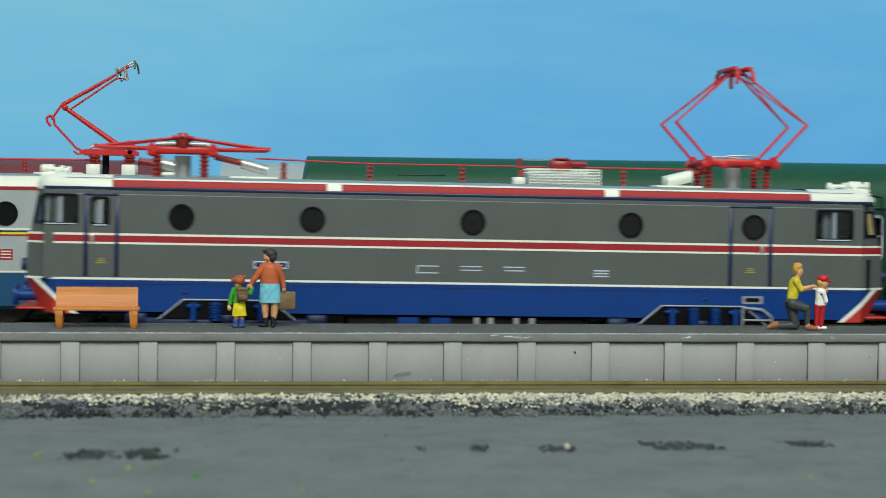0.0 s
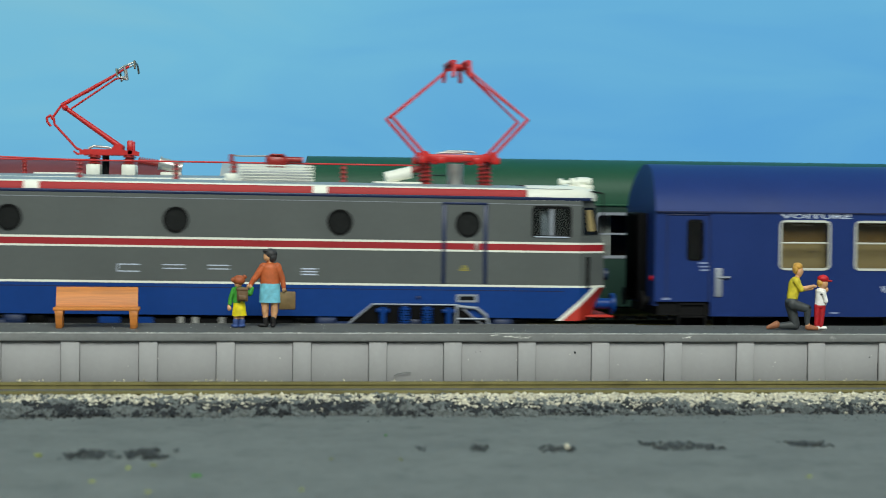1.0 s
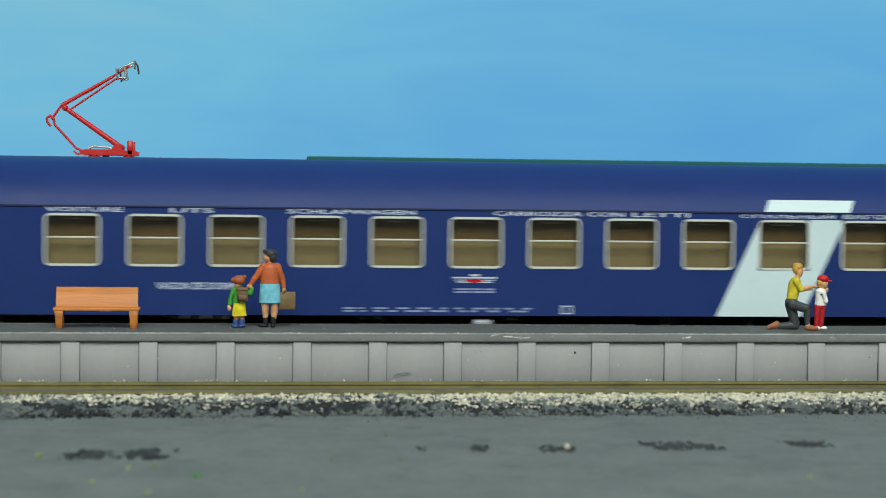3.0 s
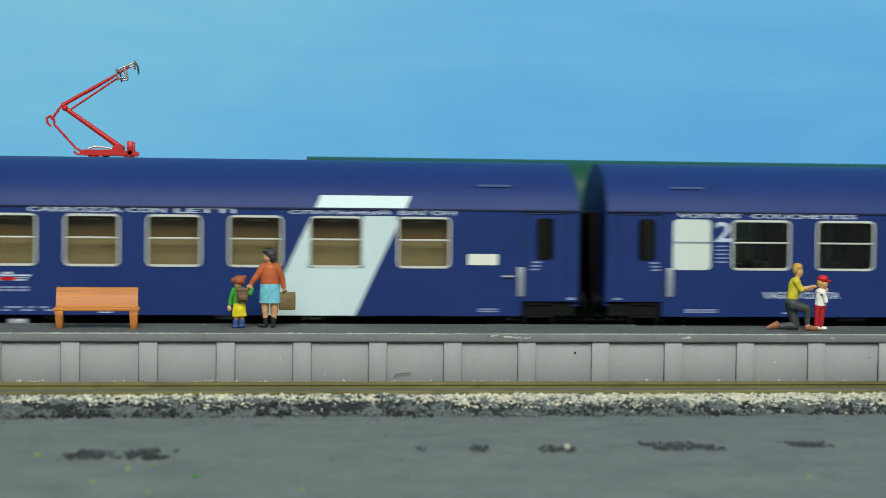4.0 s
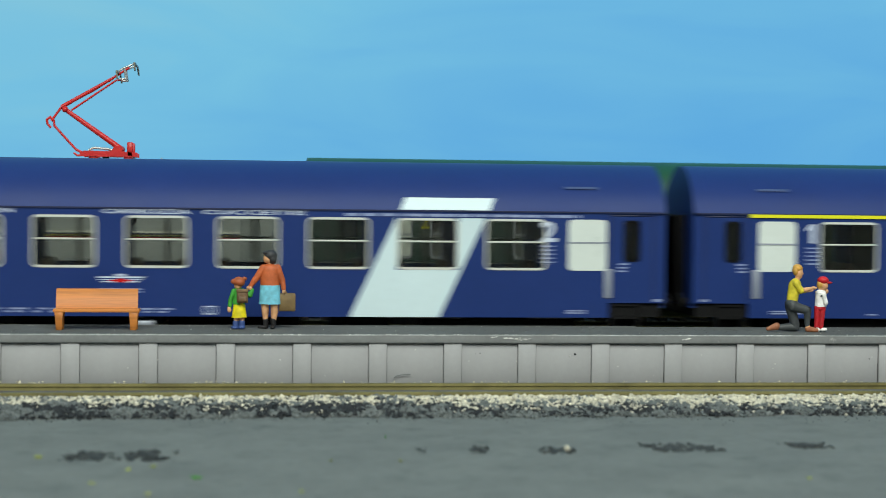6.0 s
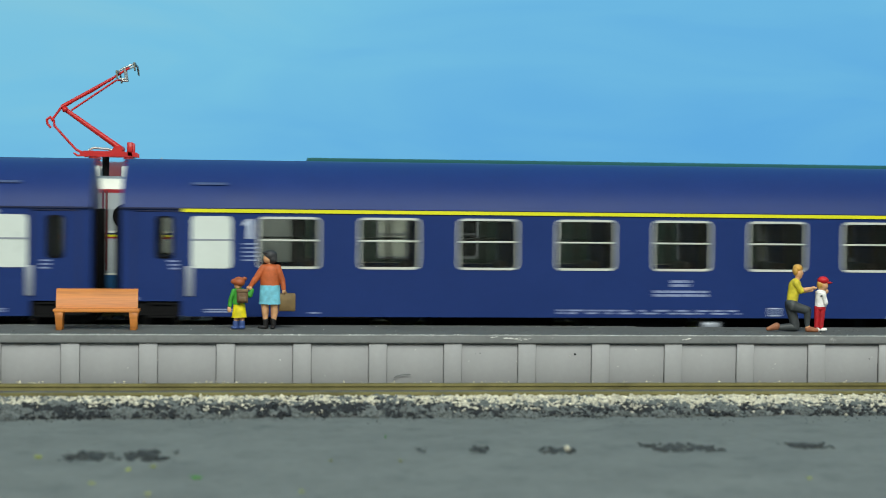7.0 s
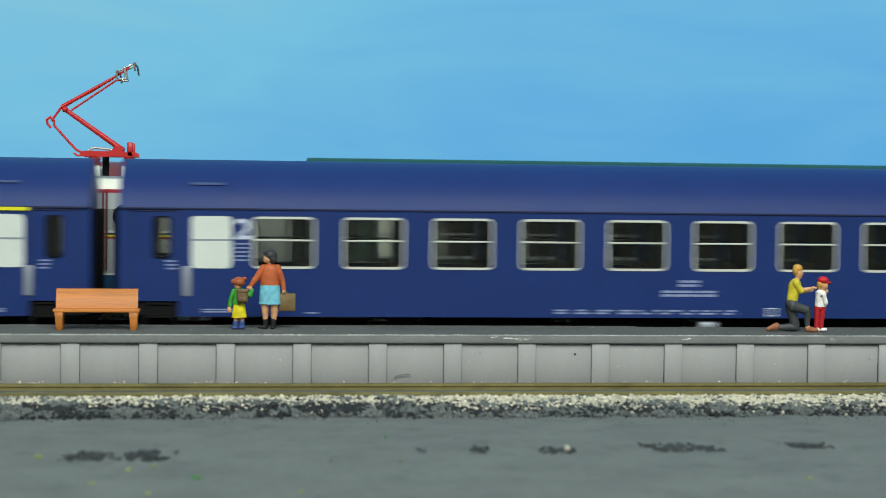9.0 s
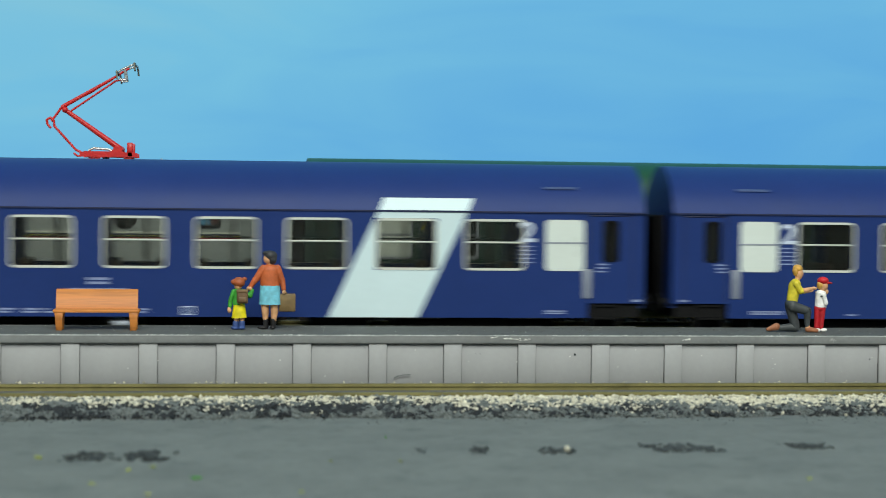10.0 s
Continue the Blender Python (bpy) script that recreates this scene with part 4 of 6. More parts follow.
    for e in (-1, 1):
        for za, zb, m_ in ((33.0, 33.55, "white"), (31.4, 33.0, "loco_red"), (30.9, 31.4, "white"), (22.2, 22.75, "white")):
            for s in (-1, 1):
                bm = bmesh.new()
                L = 108.0 if za > 25 else 108.4
                n0 = (4.6, L - flat)
                q = math.hypot(*n0)
                ox, oy = 0.12 * n0[0] / q, 0.12 * n0[1] / q
                v = [bm.verts.new((e * px, s * py, zz)) for px, py, zz in ((flat + ox, SIDE + oy, z(za)), (L + ox, SIDE - 4.6 + oy, z(za)), (L + ox, SIDE - 4.6 + oy, z(zb)), (flat + ox, SIDE + oy, z(zb)))]
                bm.faces.new(v)
                part("nose_belt", bm, m_, c)
    bm = bmesh.new()
    box(bm, -104, 104, N - 0.08, SIDE + 0.08, z(44.0), z(44.8), 0.1)
    part("blue_line", bm, "trim_blue", c)
    # roof edge band with white blocks, deck
    bm = bmesh.new()
    prism_x(bm, [(-SIDE, z(44.8)), (SIDE, z(44.8)), (SIDE - 0.1, z(45.6)), (SIDE - 0.7, z(46.5)), (-SIDE + 0.7, z(46.5)), (-SIDE + 0.1, z(45.6))], -87.4, 87.4)
    part("red_band", bm, "band_red", c, "faded red roof edge band")
    bm = bmesh.new()
    prism_x(bm, [(-SIDE + 0.6, z(46.5)), (SIDE - 0.6, z(46.5)), (SIDE - 1.0, z(46.9)), (-SIDE + 1.0, z(46.9))], -87.4, 87.4)
    part("white_edge", bm, "white", c)
    for xx in (21.7, 91.4):
        bm = bmesh.new()
        prism_x(bm, [(-SIDE - 0.08, z(44.8)), (-SIDE + 0.02, z(45.65)), (-SIDE + 0.62, z(46.6)), (-SIDE + 2, z(46.6)), (-SIDE + 2, z(44.8))], x(xx), x(xx) + 3.6)
        part("white_block", bm, "white", c)
    bm = bmesh.new()
    prism_x(bm, [(-SIDE + 1.0, z(46.9)), (SIDE - 1.0, z(46.9)), (12, z(47.3)), (6, z(47.6)), (0, z(47.7)), (-6, z(47.6)), (-12, z(47.3))], -99, 99, lambda y, zz: 6 * max(0, (zz - z(46.9)) / 0.9))
    part("roof_deck", bm, "deck", c, "pale grey crowned roof deck")
    # a shallow moulding under the roof; its silver paints the light line along it
    bm = bmesh.new()
    box(bm, -flat, flat, N - 0.05, N + 0.1, z(42.9), z(43.05))
    part("moulding", bm, "silver", c)
    # portholes; the first is a dark disc that paints an open hole's shade
    for k, px in enumerate((-13.6, 18.27, 58.14, 98.18, 130.0)):
        bm = bmesh.new()
        rod(bm, (x(px), N + 0.0, z(37.8)), (x(px), N - 0.10, z(37.8)), 2.75, 28)
        pm = part("porthole", bm, "dark" if k == 0 else "grille", c, "round porthole, mesh-covered but for one dark disc")
        bm = bmesh.new()
        out = [(x(px) + 3.15 * math.cos(a), z(37.8) + 3.15 * math.sin(a)) for a in (2 * math.pi * i / 28 for i in range(28))]
        inn = [(x(px) + 2.65 * math.cos(a), z(37.8) + 2.65 * math.sin(a)) for a in (2 * math.pi * i / 28 for i in range(28))]
        ring(bm, out, inn, N - 0.4, N + 0.05)
        part("rim", bm, "dark", pm, "dark rubber rim")
    # doors
    for a, b in ((-37.0, -28.6), (123.6, 135.0)):
        bm = bmesh.new()
        for q in (a, b - 1.0):
            box(bm, x(q), x(q) + 1.0, N - 0.16, N + 0.1, z(22.9), z(42.6), 0.1)
        box(bm, x(a), x(b), N - 0.16, N + 0.1, z(42.6), z(43.2), 0.1)
        dr = part("door_frame", bm, "trim_blue", c, "blue door frame strips")
        bm = bmesh.new()
        for q in range(3):
            box(bm, x((a + b) / 2) - 1.3 + 0.35 * q, x((a + b) / 2) + 1.3 - 0.35 * q, N - 0.05, N + 0.02, z(26.2) + q * 0.5, z(26.45) + q * 0.5)
        part("warning_print", bm, "dull_yellow", dr)
        bm = bmesh.new()
        box(bm, x((a + b) / 2) + (-2.6 if a < 0 else 2.6), x((a + b) / 2) + (-1.8 if a < 0 else 3.4), N - 0.25, N, z(31.0), z(33.6), 0.2)
        part("handle", bm, "alu", dr)
    # cab and door window frames, glass, cab inside
    for (a, b, za, zb) in cabs + [doorwin]:
        bm = bmesh.new()
        ring(bm, round_rect(a - 0.4, b + 0.4, za - 0.4, zb + 0.4, 0.9), round_rect(a + 0.25, b - 0.25, za + 0.25, zb - 0.25, 0.7), N - 0.14, N + 0.5)
        fr = part("cab_window", bm, "dark", c, "dark rubber-framed cab window")
        bm = bmesh.new()
        box(bm, a, b, N + 0.4, N + 0.6, za, zb)
        part("pane", bm, "cab_glass", fr)
        bm = bmesh.new()
        m_ = (a + b) / 2
        wide = 0.5 if b - a > 5 else 0.6
        box(bm, m_ - wide, m_ + wide, N + 0.1, N + 0.35, za, zb)
        part("bar", bm, "silver", fr, "bright sliding window post")
        # dark sheet added behind the pane, in place of the cab's shade
        bm = bmesh.new()
        box(bm, a - 0.5, b + 0.5, N + 2.2, N + 2.4, za - 0.5, zb + 0.5)
        part("inner_lining", bm, "dark", fr)
        # pale strip paints the highlight along the window's lower edge
        bm = bmesh.new()
        box(bm, a + 0.3, b - 0.3, N - 0.22, N - 0.1, za - 0.25, za + 0.02)
        part("sill", bm, "letter", fr, "bright strip painted as the highlight under the window")
        # added pale panel stands in for the light interior in the west window
        if a < -90:
            bm = bmesh.new()
            box(bm, a + 0.2, m_ - 0.6, N + 0.9, N + 1.2, za + 0.2, zb - 0.2)
            part("sun_blind", bm, "light_grey", fr, "pale grey panel added for the light half of the cab")
    # back wall, floor and west seats are coloured dark for the cab's shade
    for e in (-1, 1):
        bm = bmesh.new()
        box(bm, min(e * 84, e * 85), max(e * 84, e * 85), N + 1.1, SIDE - 1.1, z(22), z(44))
        part("cab_wall", bm, "seat", c, "dark cab back wall")
        bm = bmesh.new()
        box(bm, min(e * 85, e * 104), max(e * 85, e * 104), N + 1.1, SIDE - 1.1, z(22), z(30))
        part("cab_floor", bm, "dark", c)
        for y in (-14.0, 10.0):
            bm = bmesh.new()
            box(bm, min(e * 91.4, e * 94.4), max(e * 91.4, e * 94.4), y, y + 4, z(30), z(41.5), 0.6, 2)
            part("cab_seat", bm, "silver" if e > 0 else "dark", c)
    bm = bmesh.new()
    box(bm, -84, 84, N + 1.1, SIDE - 1.1, z(15), z(43.9))
    part("machine_room", bm, "dark", c)
    # markings on the side
    for px in (44.3, 55.2, 66.0):
        bm = bmesh.new()
        box(bm, x(px), x(px) + 5.3, N - 0.05, N + 0.02, z(26.6), z(26.85))
        box(bm, x(px) + (0.4 if px > 60 else 0), x(px) + 5.3, N - 0.05, N + 0.02, z(24.9) if px < 50 else z(25.7), z(25.15) if px < 50 else z(25.95))
        if px < 50:
            box(bm, x(px), x(px) + 0.25, N - 0.05, N + 0.02, z(25.1), z(26.65))
        part("small_print", bm, "letter", c)
    bm = bmesh.new()
    box(bm, x(4.1), x(12.4), N - 0.12, N + 0.02, z(25.6), z(27.3), 0.1)
    pl = part("number_plate", bm, "trim_blue", c, "blue and silver side plate")
    bm = bmesh.new()
    ring(bm, round_rect(x(4.1), x(12.4), z(25.5), z(27.3), 0.1), round_rect(x(4.4), x(12.1), z(25.8), z(27.0), 0.1), N - 0.2, N - 0.1)
    box(bm, x(6.0), x(11.0), N - 0.2, N - 0.1, z(26.25), z(26.5))
    part("plate_border", bm, "letter", pl)
    bm = bmesh.new()
    for q in (24.6, 25.3, 26.0):
        box(bm, x(88.9), x(92.8), N - 0.06, N + 0.02, z(q), z(q) + 0.32)
    part("small_print", bm, "letter", c)
    # lower side details
    bm = bmesh.new()
    ring(bm, round_rect(x(127.4), x(132.8), z(18.3), z(20.3), 0.2), round_rect(x(128.2), x(132.0), z(18.8), z(19.8), 0.2), N - 0.12, N + 0.1)
    part("step_hole", bm, "silver", c, "pale framed step hole")
    # dark plate on the side paints the shade inside the step hole
    bm = bmesh.new()
    box(bm, x(128.1), x(132.1), N - 0.04, N + 0.1, z(18.7), z(19.9))
    part("step_recess", bm, "dark", c)
    bm = bmesh.new()
    for px in (-12.5, 118.0):
        box(bm, x(px) - 0.5, x(px) + 0.5, N - 0.15, N, z(18.9), z(19.7), 0.1)
    box(bm, -flat + 4, flat - 4, N - 0.06, N, z(21.2), z(21.4))
    part("socket", bm, "line_blue", c)
    # bogies before dark sheets on the lower side, which paint the shade of cut-outs
    for bx in (-59.5, 60.0):
        bm = bmesh.new()
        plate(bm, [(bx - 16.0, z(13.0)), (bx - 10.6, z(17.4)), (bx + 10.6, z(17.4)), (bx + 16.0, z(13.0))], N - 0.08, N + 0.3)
        cut = part("wheel_arch", bm, "rubber", c, "dark sheet painted for the shade of the bogie opening")
        bm = bmesh.new()
        for p, q in (((bx - 16.6, z(12.8)), (bx - 10.7, z(17.6))), ((bx - 10.7, z(17.6)), (bx + 10.7, z(17.6))), ((bx + 10.7, z(17.6)), (bx + 16.6, z(12.8)))):
            rod(bm, (p[0], N - 0.2, p[1]), (q[0], N - 0.2, q[1]), 0.24, 8)
        part("arch_edge", bm, "silver", cut, "pale edged arch")
        bm = bmesh.new()
        box(bm, bx - 24, bx + 24, N + 0.2, N + 2.2, 4.6, 7.2, 0.5)
        box(bm, bx - 24, bx + 24, SIDE - 2.2, SIDE - 0.2, 4.6, 7.2, 0.5)
        box(bm, bx - 3, bx + 3, N + 2, SIDE - 2, 4.8, 7.5)
        for q in (-22, 0, 22):
            box(bm, bx + q - 2.5, bx + q + 2.5, N - 0.1, N + 2, 5.5, 8.4, 0.5)
        bg = part("bogie_frame", bm, "bogie_blue", c, "blue three-axle bogie frame")
        for q in (-2.8, 2.8):
            bm = bmesh.new()
            for k in range(7):
                zz = 6.9 + k * 0.62
                rod(bm, (bx + q, N - 1.4, zz - 0.2), (bx + q, N - 1.4, zz + 0.2), 1.45, 12)
            rod(bm, (bx + q, N - 1.4, 6.5), (bx + q, N - 1.4, 11.2), 1.0, 10)
            part("coil_spring", bm, "loco_blue", bg, "blue coil spring")
        for q in (-8.2, 8.2):
            bm = bmesh.new()
            rod(bm, (bx + q, N - 1.0, 6.5), (bx + q, N - 1.0, 11.0), 0.8, 10)
            box(bm, bx + q - 1.6, bx + q + 1.6, N - 1.4, N, 9.6, 10.6, 0.2)
            part("damper", bm, "loco_blue", bg)
        for q in (-22.0, 0.0, 22.0):
            WHEELS.append((wheelset(c, bx + q, 7.0), bx + q, 7.0, 1))
    # ladder loop beside the east bogie
    bm = bmesh.new()
    chain(bm, [(x(127.5), N - 0.5, z(17.3)), (x(132.5), N - 0.5, z(16.9)), (x(134.8), N - 0.5, z(15.2)), (x(135.6), N - 0.5, z(12.8))], 0.42)
    chain(bm, [(x(127.5), N - 0.5, z(14.2)), (x(135.2), N - 0.5, z(14.2))], 0.3)
    chain(bm, [(x(127.5), N - 0.5, z(17.3)), (x(127.5), N - 0.5, z(12.8))], 0.35)
    part("step_rail", bm, "silver", c, "pale bent step rail")
    for px in (59, 62.5, 69, 73):
        bm = bmesh.new()
        box(bm, x(px), x(px) + 1.3, N + 0.5, N + 1.5, z(10), z(14))
        part("hanger", bm, "alu", c, "pale metal hanger")
    bm = bmesh.new()
    box(bm, -30, 30, N + 1.5, SIDE - 1.5, 4, z(14.2), 0.6)
    part("battery_box", bm, "black", c)
    for px in (40, 48):
        bm = bmesh.new()
        box(bm, x(px), x(px) + 5, N + 0.6, N + 1.6, z(10), z(13.9))
        part("tank_bracket", bm, "loco_blue", c)
    bm = bmesh.new()
    box(bm, -98, 98, N + 1.2, SIDE - 1.2, z(14), z(15))
    part("floor_pan", bm, "black", c)
    # roof: pantographs, insulators, bus bar, resistor cage
    diamond_pantograph(c, x(128.6), z(54.4), 24.6, 17.3)
    folded_pantograph(c, x(-35.3), x(7.5), z(54.4))
    for px in (120.8, 136.2, -20.4, -8.6):
        for y in (-5.5, 5.5):
            bm = bmesh.new()
            insulator(bm, x(px), y, z(47.2), z(53.4), 1.25)
            part("insulator", bm, "insul", c, "ribbed brown-red insulator")
    for px in (-14.0, 128.6):
        bm = bmesh.new()
        rod(bm, (x(px), 0, z(47.4)), (x(px), 0, z(53.0)), 2.1, 16)
        part("drive_drum", bm, "alu", c, "aluminium pantograph drive")
    for px in (11.5, 33.5, 57.5, 100.0):
        bm = bmesh.new()
        insulator(bm, x(px), 2.0, z(47.5), z(51.9), 0.95)
        part("bus_insulator", bm, "insul", c, "small ribbed insulator")
    bm = bmesh.new()
    insulator(bm, x(72.0), -4.0, z(48.4), z(52.5), 1.0)
    part("bus_insulator", bm, "insul", c, "small ribbed insulator")
    bm = bmesh.new()
    chain(bm, [(x(4.0), 2.0, z(52.8)), (x(33), 2.0, z(52.1)), (x(60), 2.0, z(52.2)), (x(118), 2.0, z(52.4))], 0.22)
    part("bus_bar", bm, "panto", c, "thin red roof conductor")
    for px, za, zb, r, m_ in ((110.5, 49.0, 50.6, 1.5, "white"), (0.8, 51.4, 49.8, 1.25, "alu")):
        for y in (-3.0, 0.5):
            bm = bmesh.new()
            rod(bm, (x(px), y, z(za)), (x(px) + 6.3, y, z(zb)), r, 14)
            for q in (0.0, 0.5, 0.94):
                zz = za + (zb - za) * q
                rod(bm, (x(px) + 6.3 * q, y, z(zz)), (x(px) + 6.3 * q + 0.4, y, z(zz)), r * 1.1, 14)
            part("lightning_arrester", bm, m_, c, "pale cylindrical roof equipment")
        bm = bmesh.new()
        box(bm, x(px) - 3, x(px) + 9, -5, 3, z(47.3), z(48.1), 0.2)
        part("arrester_tray", bm, "white", c)
    bm = bmesh.new()
    rod(bm, (x(116.5), -2, z(50.8)), (x(121), -2, z(52.2)), 0.8, 10)
    part("cable_neck", bm, "insul", c)
    bm = bmesh.new()
    rod(bm, (x(-6.0), -2.5, z(52.9)), (x(1.2), -2.5, z(51.4)), 0.8, 10)
    part("cable_neck", bm, "insul", c)
    bm = bmesh.new()
    a, b, za, zb = x(73.4), x(91.8), z(47.3), z(51.6)
    n_ = 26
    for yy in (-8.0, 8.0):
        for k in range(n_ + 1):
            xx = a + (b - a) * k / n_
            box(bm, xx - 0.1, xx + 0.1, yy - 0.1, yy + 0.1, za, zb)
        for k in range(7):
            zz = za + (zb - za) * k / 6
            box(bm, a - 0.1, b + 0.1, yy - 0.12, yy + 0.12, zz - 0.1, zz + 0.1)
    for k in range(9):
        yy = -8 + 2 * k
        box(bm, a, b, yy - 0.1, yy + 0.1, zb - 0.1, zb + 0.1)
    part("resistor_cage", bm, "white", c, "white wire cage on the roof")
    bm = bmesh.new()
    box(bm, a + 0.5, b - 0.5, -6, 6, za, zb - 1.2, 0.3)
    part("resistor", bm, "silver", c)
    bm = bmesh.new()
    box(bm, x(69.8), x(73.0), -5.5, -2.5, z(47.3), z(49.4), 0.3)
    part("insulator_foot", bm, "white", c)
    bm = bmesh.new()
    box(bm, x(80.0), x(85.5), -2.5, 2.5, z(51.0), z(54.3), 0.6)
    rod(bm, (x(85), 0, z(53.2)), (x(89.5), 0, z(53.2)), 0.75, 12)
    box(bm, x(81), x(84.6), -2.9, 2.9, z(54.1), z(54.6), 0.2)
    rod(bm, (x(71.4), -4, z(52.2)), (x(71.4), -4, z(54.2)), 0.6, 10)
    part("main_switch", bm, "insul", c, "brown-red main circuit breaker")
    bm = bmesh.new()
    chain(bm, [(x(71.4), -4, z(54.0)), (x(74), -3, z(53.8)), (x(80.5), -1, z(54.0))], 0.2)
    part("switch_lead", bm, "alu", c)
    return c


M["dark_glass"] = mat("dark_glossy_glass", (26, 30, 32), 0.12, var=0.1)
M["bogie_blue"] = mat("blackish_blue", (14, 34, 70), 0.55, var=0.25, bump=0.2)
loco = locomotive()
MOVING.append((loco, LX))

# ---------------------------------------------------------------- standing stock behind
REAR_Y, REAR = 516.0, RAIL + 1.0
track("siding", 581.0, REAR + 0.5, "model siding track on a raised ballast bed", 40)


def standing_locomotive():
    cx = -104.0
    c = thing("standing_locomotive", cx, REAR_Y, REAR, "light grey and petrol blue electric locomotive with raised single-arm pantograph", "locomotive")
    N = -SIDE

    def z(v):
        return v - REAR

    def x(v):
        return v - cx

    cabs = [(x(-13.5), x(-4.9), z(35.4), z(42.8)), (x(-203.1), x(-194.5), z(35.4), z(42.8))]
    for y0 in (N, SIDE - 1):
        bm = bmesh.new()
        wall_with_holes(bm, x(-209), x(1), z(21.9), z(44.6), y0, y0 + 1, cabs)
        part("side_wall", bm, "light_grey", c)
        bm = bmesh.new()
        box(bm, x(-209), x(1), y0, y0 + 1, z(12), z(21.4))
        part("lower_side", bm, "petrol", c, "petrol blue lower body side")
    for e, xa in ((1, 1.0), (-1, -209.0)):
        bm = bmesh.new()
        rows = [[bm.verts.new((x(xa) + e * k * dx, y, zz)) for y, k in ((N, 0), (N + 4.6, 1), (SIDE - 4.6, 1), (SIDE, 0))] for zz, dx in ((z(21.9), 6.5), (z(34), 6.0), (z(44.6), 4.2))]
        for a, b in zip(rows, rows[1:]):
            for i in range(3):
                bm.faces.new((a[i], a[i + 1], b[i + 1], b[i]))
        part("nose", bm, "light_grey", c)
        bm = bmesh.new()
        rows = [[bm.verts.new((x(xa) + e * k * dx, y, zz)) for y, k in ((N, 0), (N + 4.6, 1), (SIDE - 4.6, 1), (SIDE, 0))] for zz, dx in ((z(12), 4.0), (z(21.9), 6.5))]
        for i in range(3):
            bm.faces.new((rows[0][i], rows[0][i + 1], rows[1][i + 1], rows[1][i]))
        part("lower_nose", bm, "petrol", c)
    for za, zb, m_ in ((33.3, 33.9, "white"), (32.75, 33.3, "line_blue"), (32.2, 32.75, "yellow_line"), (31.7, 32.2, "loco_red"), (21.4, 21.9, "white"), (44.6, 45.6, "loco_red")):
        bm = bmesh.new()
        box(bm, x(-209), x(1), N - 0.1, N + 0.3, z(za), z(zb))
        part("belt_line", bm, m_, c)
    bm = bmesh.new()
    prism_x(bm, [(N, z(45.6)), (SIDE, z(45.6)), (SIDE - 0.6, z(47.8)), (SIDE - 1.5, z(48.6)), (N + 1.5, z(48.6)), (N + 0.6, z(47.8))], x(-210), x(3))
    part("roof_edge", bm, "white", c, "white roof edge")
    for k in range(9):
        bm = bmesh.new()
        box(bm, x(-200 + 24.5 * k), x(-199.7 + 24.5 * k), N - 0.1, N + 0.6, z(45.7), z(48.4))
        part("roof_joint", bm, "silver", c)
    bm = bmesh.new()
    prism_x(bm, [(N + 1.5, z(48.6)), (SIDE - 1.5, z(48.6)), (6, z(49.4)), (-6, z(49.4))], x(-206), x(-1))
    part("roof_deck", bm, "deck", c)
    for a, b, za, zb in cabs:
        bm = bmesh.new()
        ring(bm, round_rect(a - 0.5, b + 0.5, za - 0.5, zb + 0.5, 1.0), round_rect(a + 0.2, b - 0.2, za + 0.2, zb - 0.2, 0.7), N - 0.15, N + 0.6)
        fr = part("cab_window", bm, "dark", c, "dark-framed cab window")
        bm = bmesh.new()
        box(bm, (a + b) / 2 + 0.5, (a + b) / 2 + 1.0, N - 0.1, N + 0.6, za, zb)
        part("bar", bm, "alu", fr)
        bm = bmesh.new()
        box(bm, a, b, N + 0.5, N + 0.7, za, zb)
        part("pane", bm, "cab_glass", fr)
    for px in (-176, -142, -108, -64.3, -31.3):
        bm = bmesh.new()
        rod(bm, (x(px), N - 0.1, z(38.0)), (x(px), N + 0.05, z(38.0)), 3.0, 26)
        pm = part("porthole", bm, "dark", c, "round dark porthole")
        bm = bmesh.new()
        out = [(x(px) + 3.4 * math.cos(a), z(38.0) + 3.4 * math.sin(a)) for a in (2 * math.pi * i / 26 for i in range(26))]
        inn = [(x(px) + 2.9 * math.cos(a), z(38.0) + 2.9 * math.sin(a)) for a in (2 * math.pi * i / 26 for i in range(26))]
        ring(bm, out, inn, N - 0.4, N + 0.05)
        part("rim", bm, "rubber", pm)
    bm = bmesh.new()
    box(bm, x(-66), x(-62.3), N - 0.1, N + 0.05, z(25.0), z(28.0))
    pl = part("side_plate", bm, "loco_red", c, "small red side plate")
    bm = bmesh.new()
    for q in (25.5, 26.4, 27.2):
        box(bm, x(-65.6), x(-62.7), N - 0.15, N - 0.1, z(q), z(q) + 0.3)
    part("small_print", bm, "white", pl)
    for px in (-37.4, -36.4):
        bm = bmesh.new()
        rod(bm, (x(px), N - 0.7, z(22.6)), (x(px), N - 0.7, z(45.2)), 0.3, 8)
        part("handrail", bm, "maroon", c, "maroon vertical handrail")
    bm = bmesh.new()
    box(bm, x(-205), x(-3), N + 1.1, SIDE - 1.1, z(11.5), z(30), 0.5)
    box(bm, x(-190), x(-18), N + 1.1, SIDE - 1.1, z(30), z(44))
    part("machine_room", bm, "dark", c)
    for bx in (-44, 44):
        for y in (N + 1, SIDE - 2):
            bm = bmesh.new()
            box(bm, bx * 1.35 - 25, bx * 1.35 + 25, y, y + 1, 4, 7, 0.4)
            part("bogie_frame", bm, "petrol", c)
        for q in (-20, 0, 20):
            wheelset(c, bx * 1.35 + q, 6.6)
    for e, xa in ((1, 5.6), (-1, -213.6)):
        for y in (-10, 10):
            bm = bmesh.new()
            rod(bm, (x(xa), y, 12), (x(xa) + e * 6, y, 12), 1.3, 12)
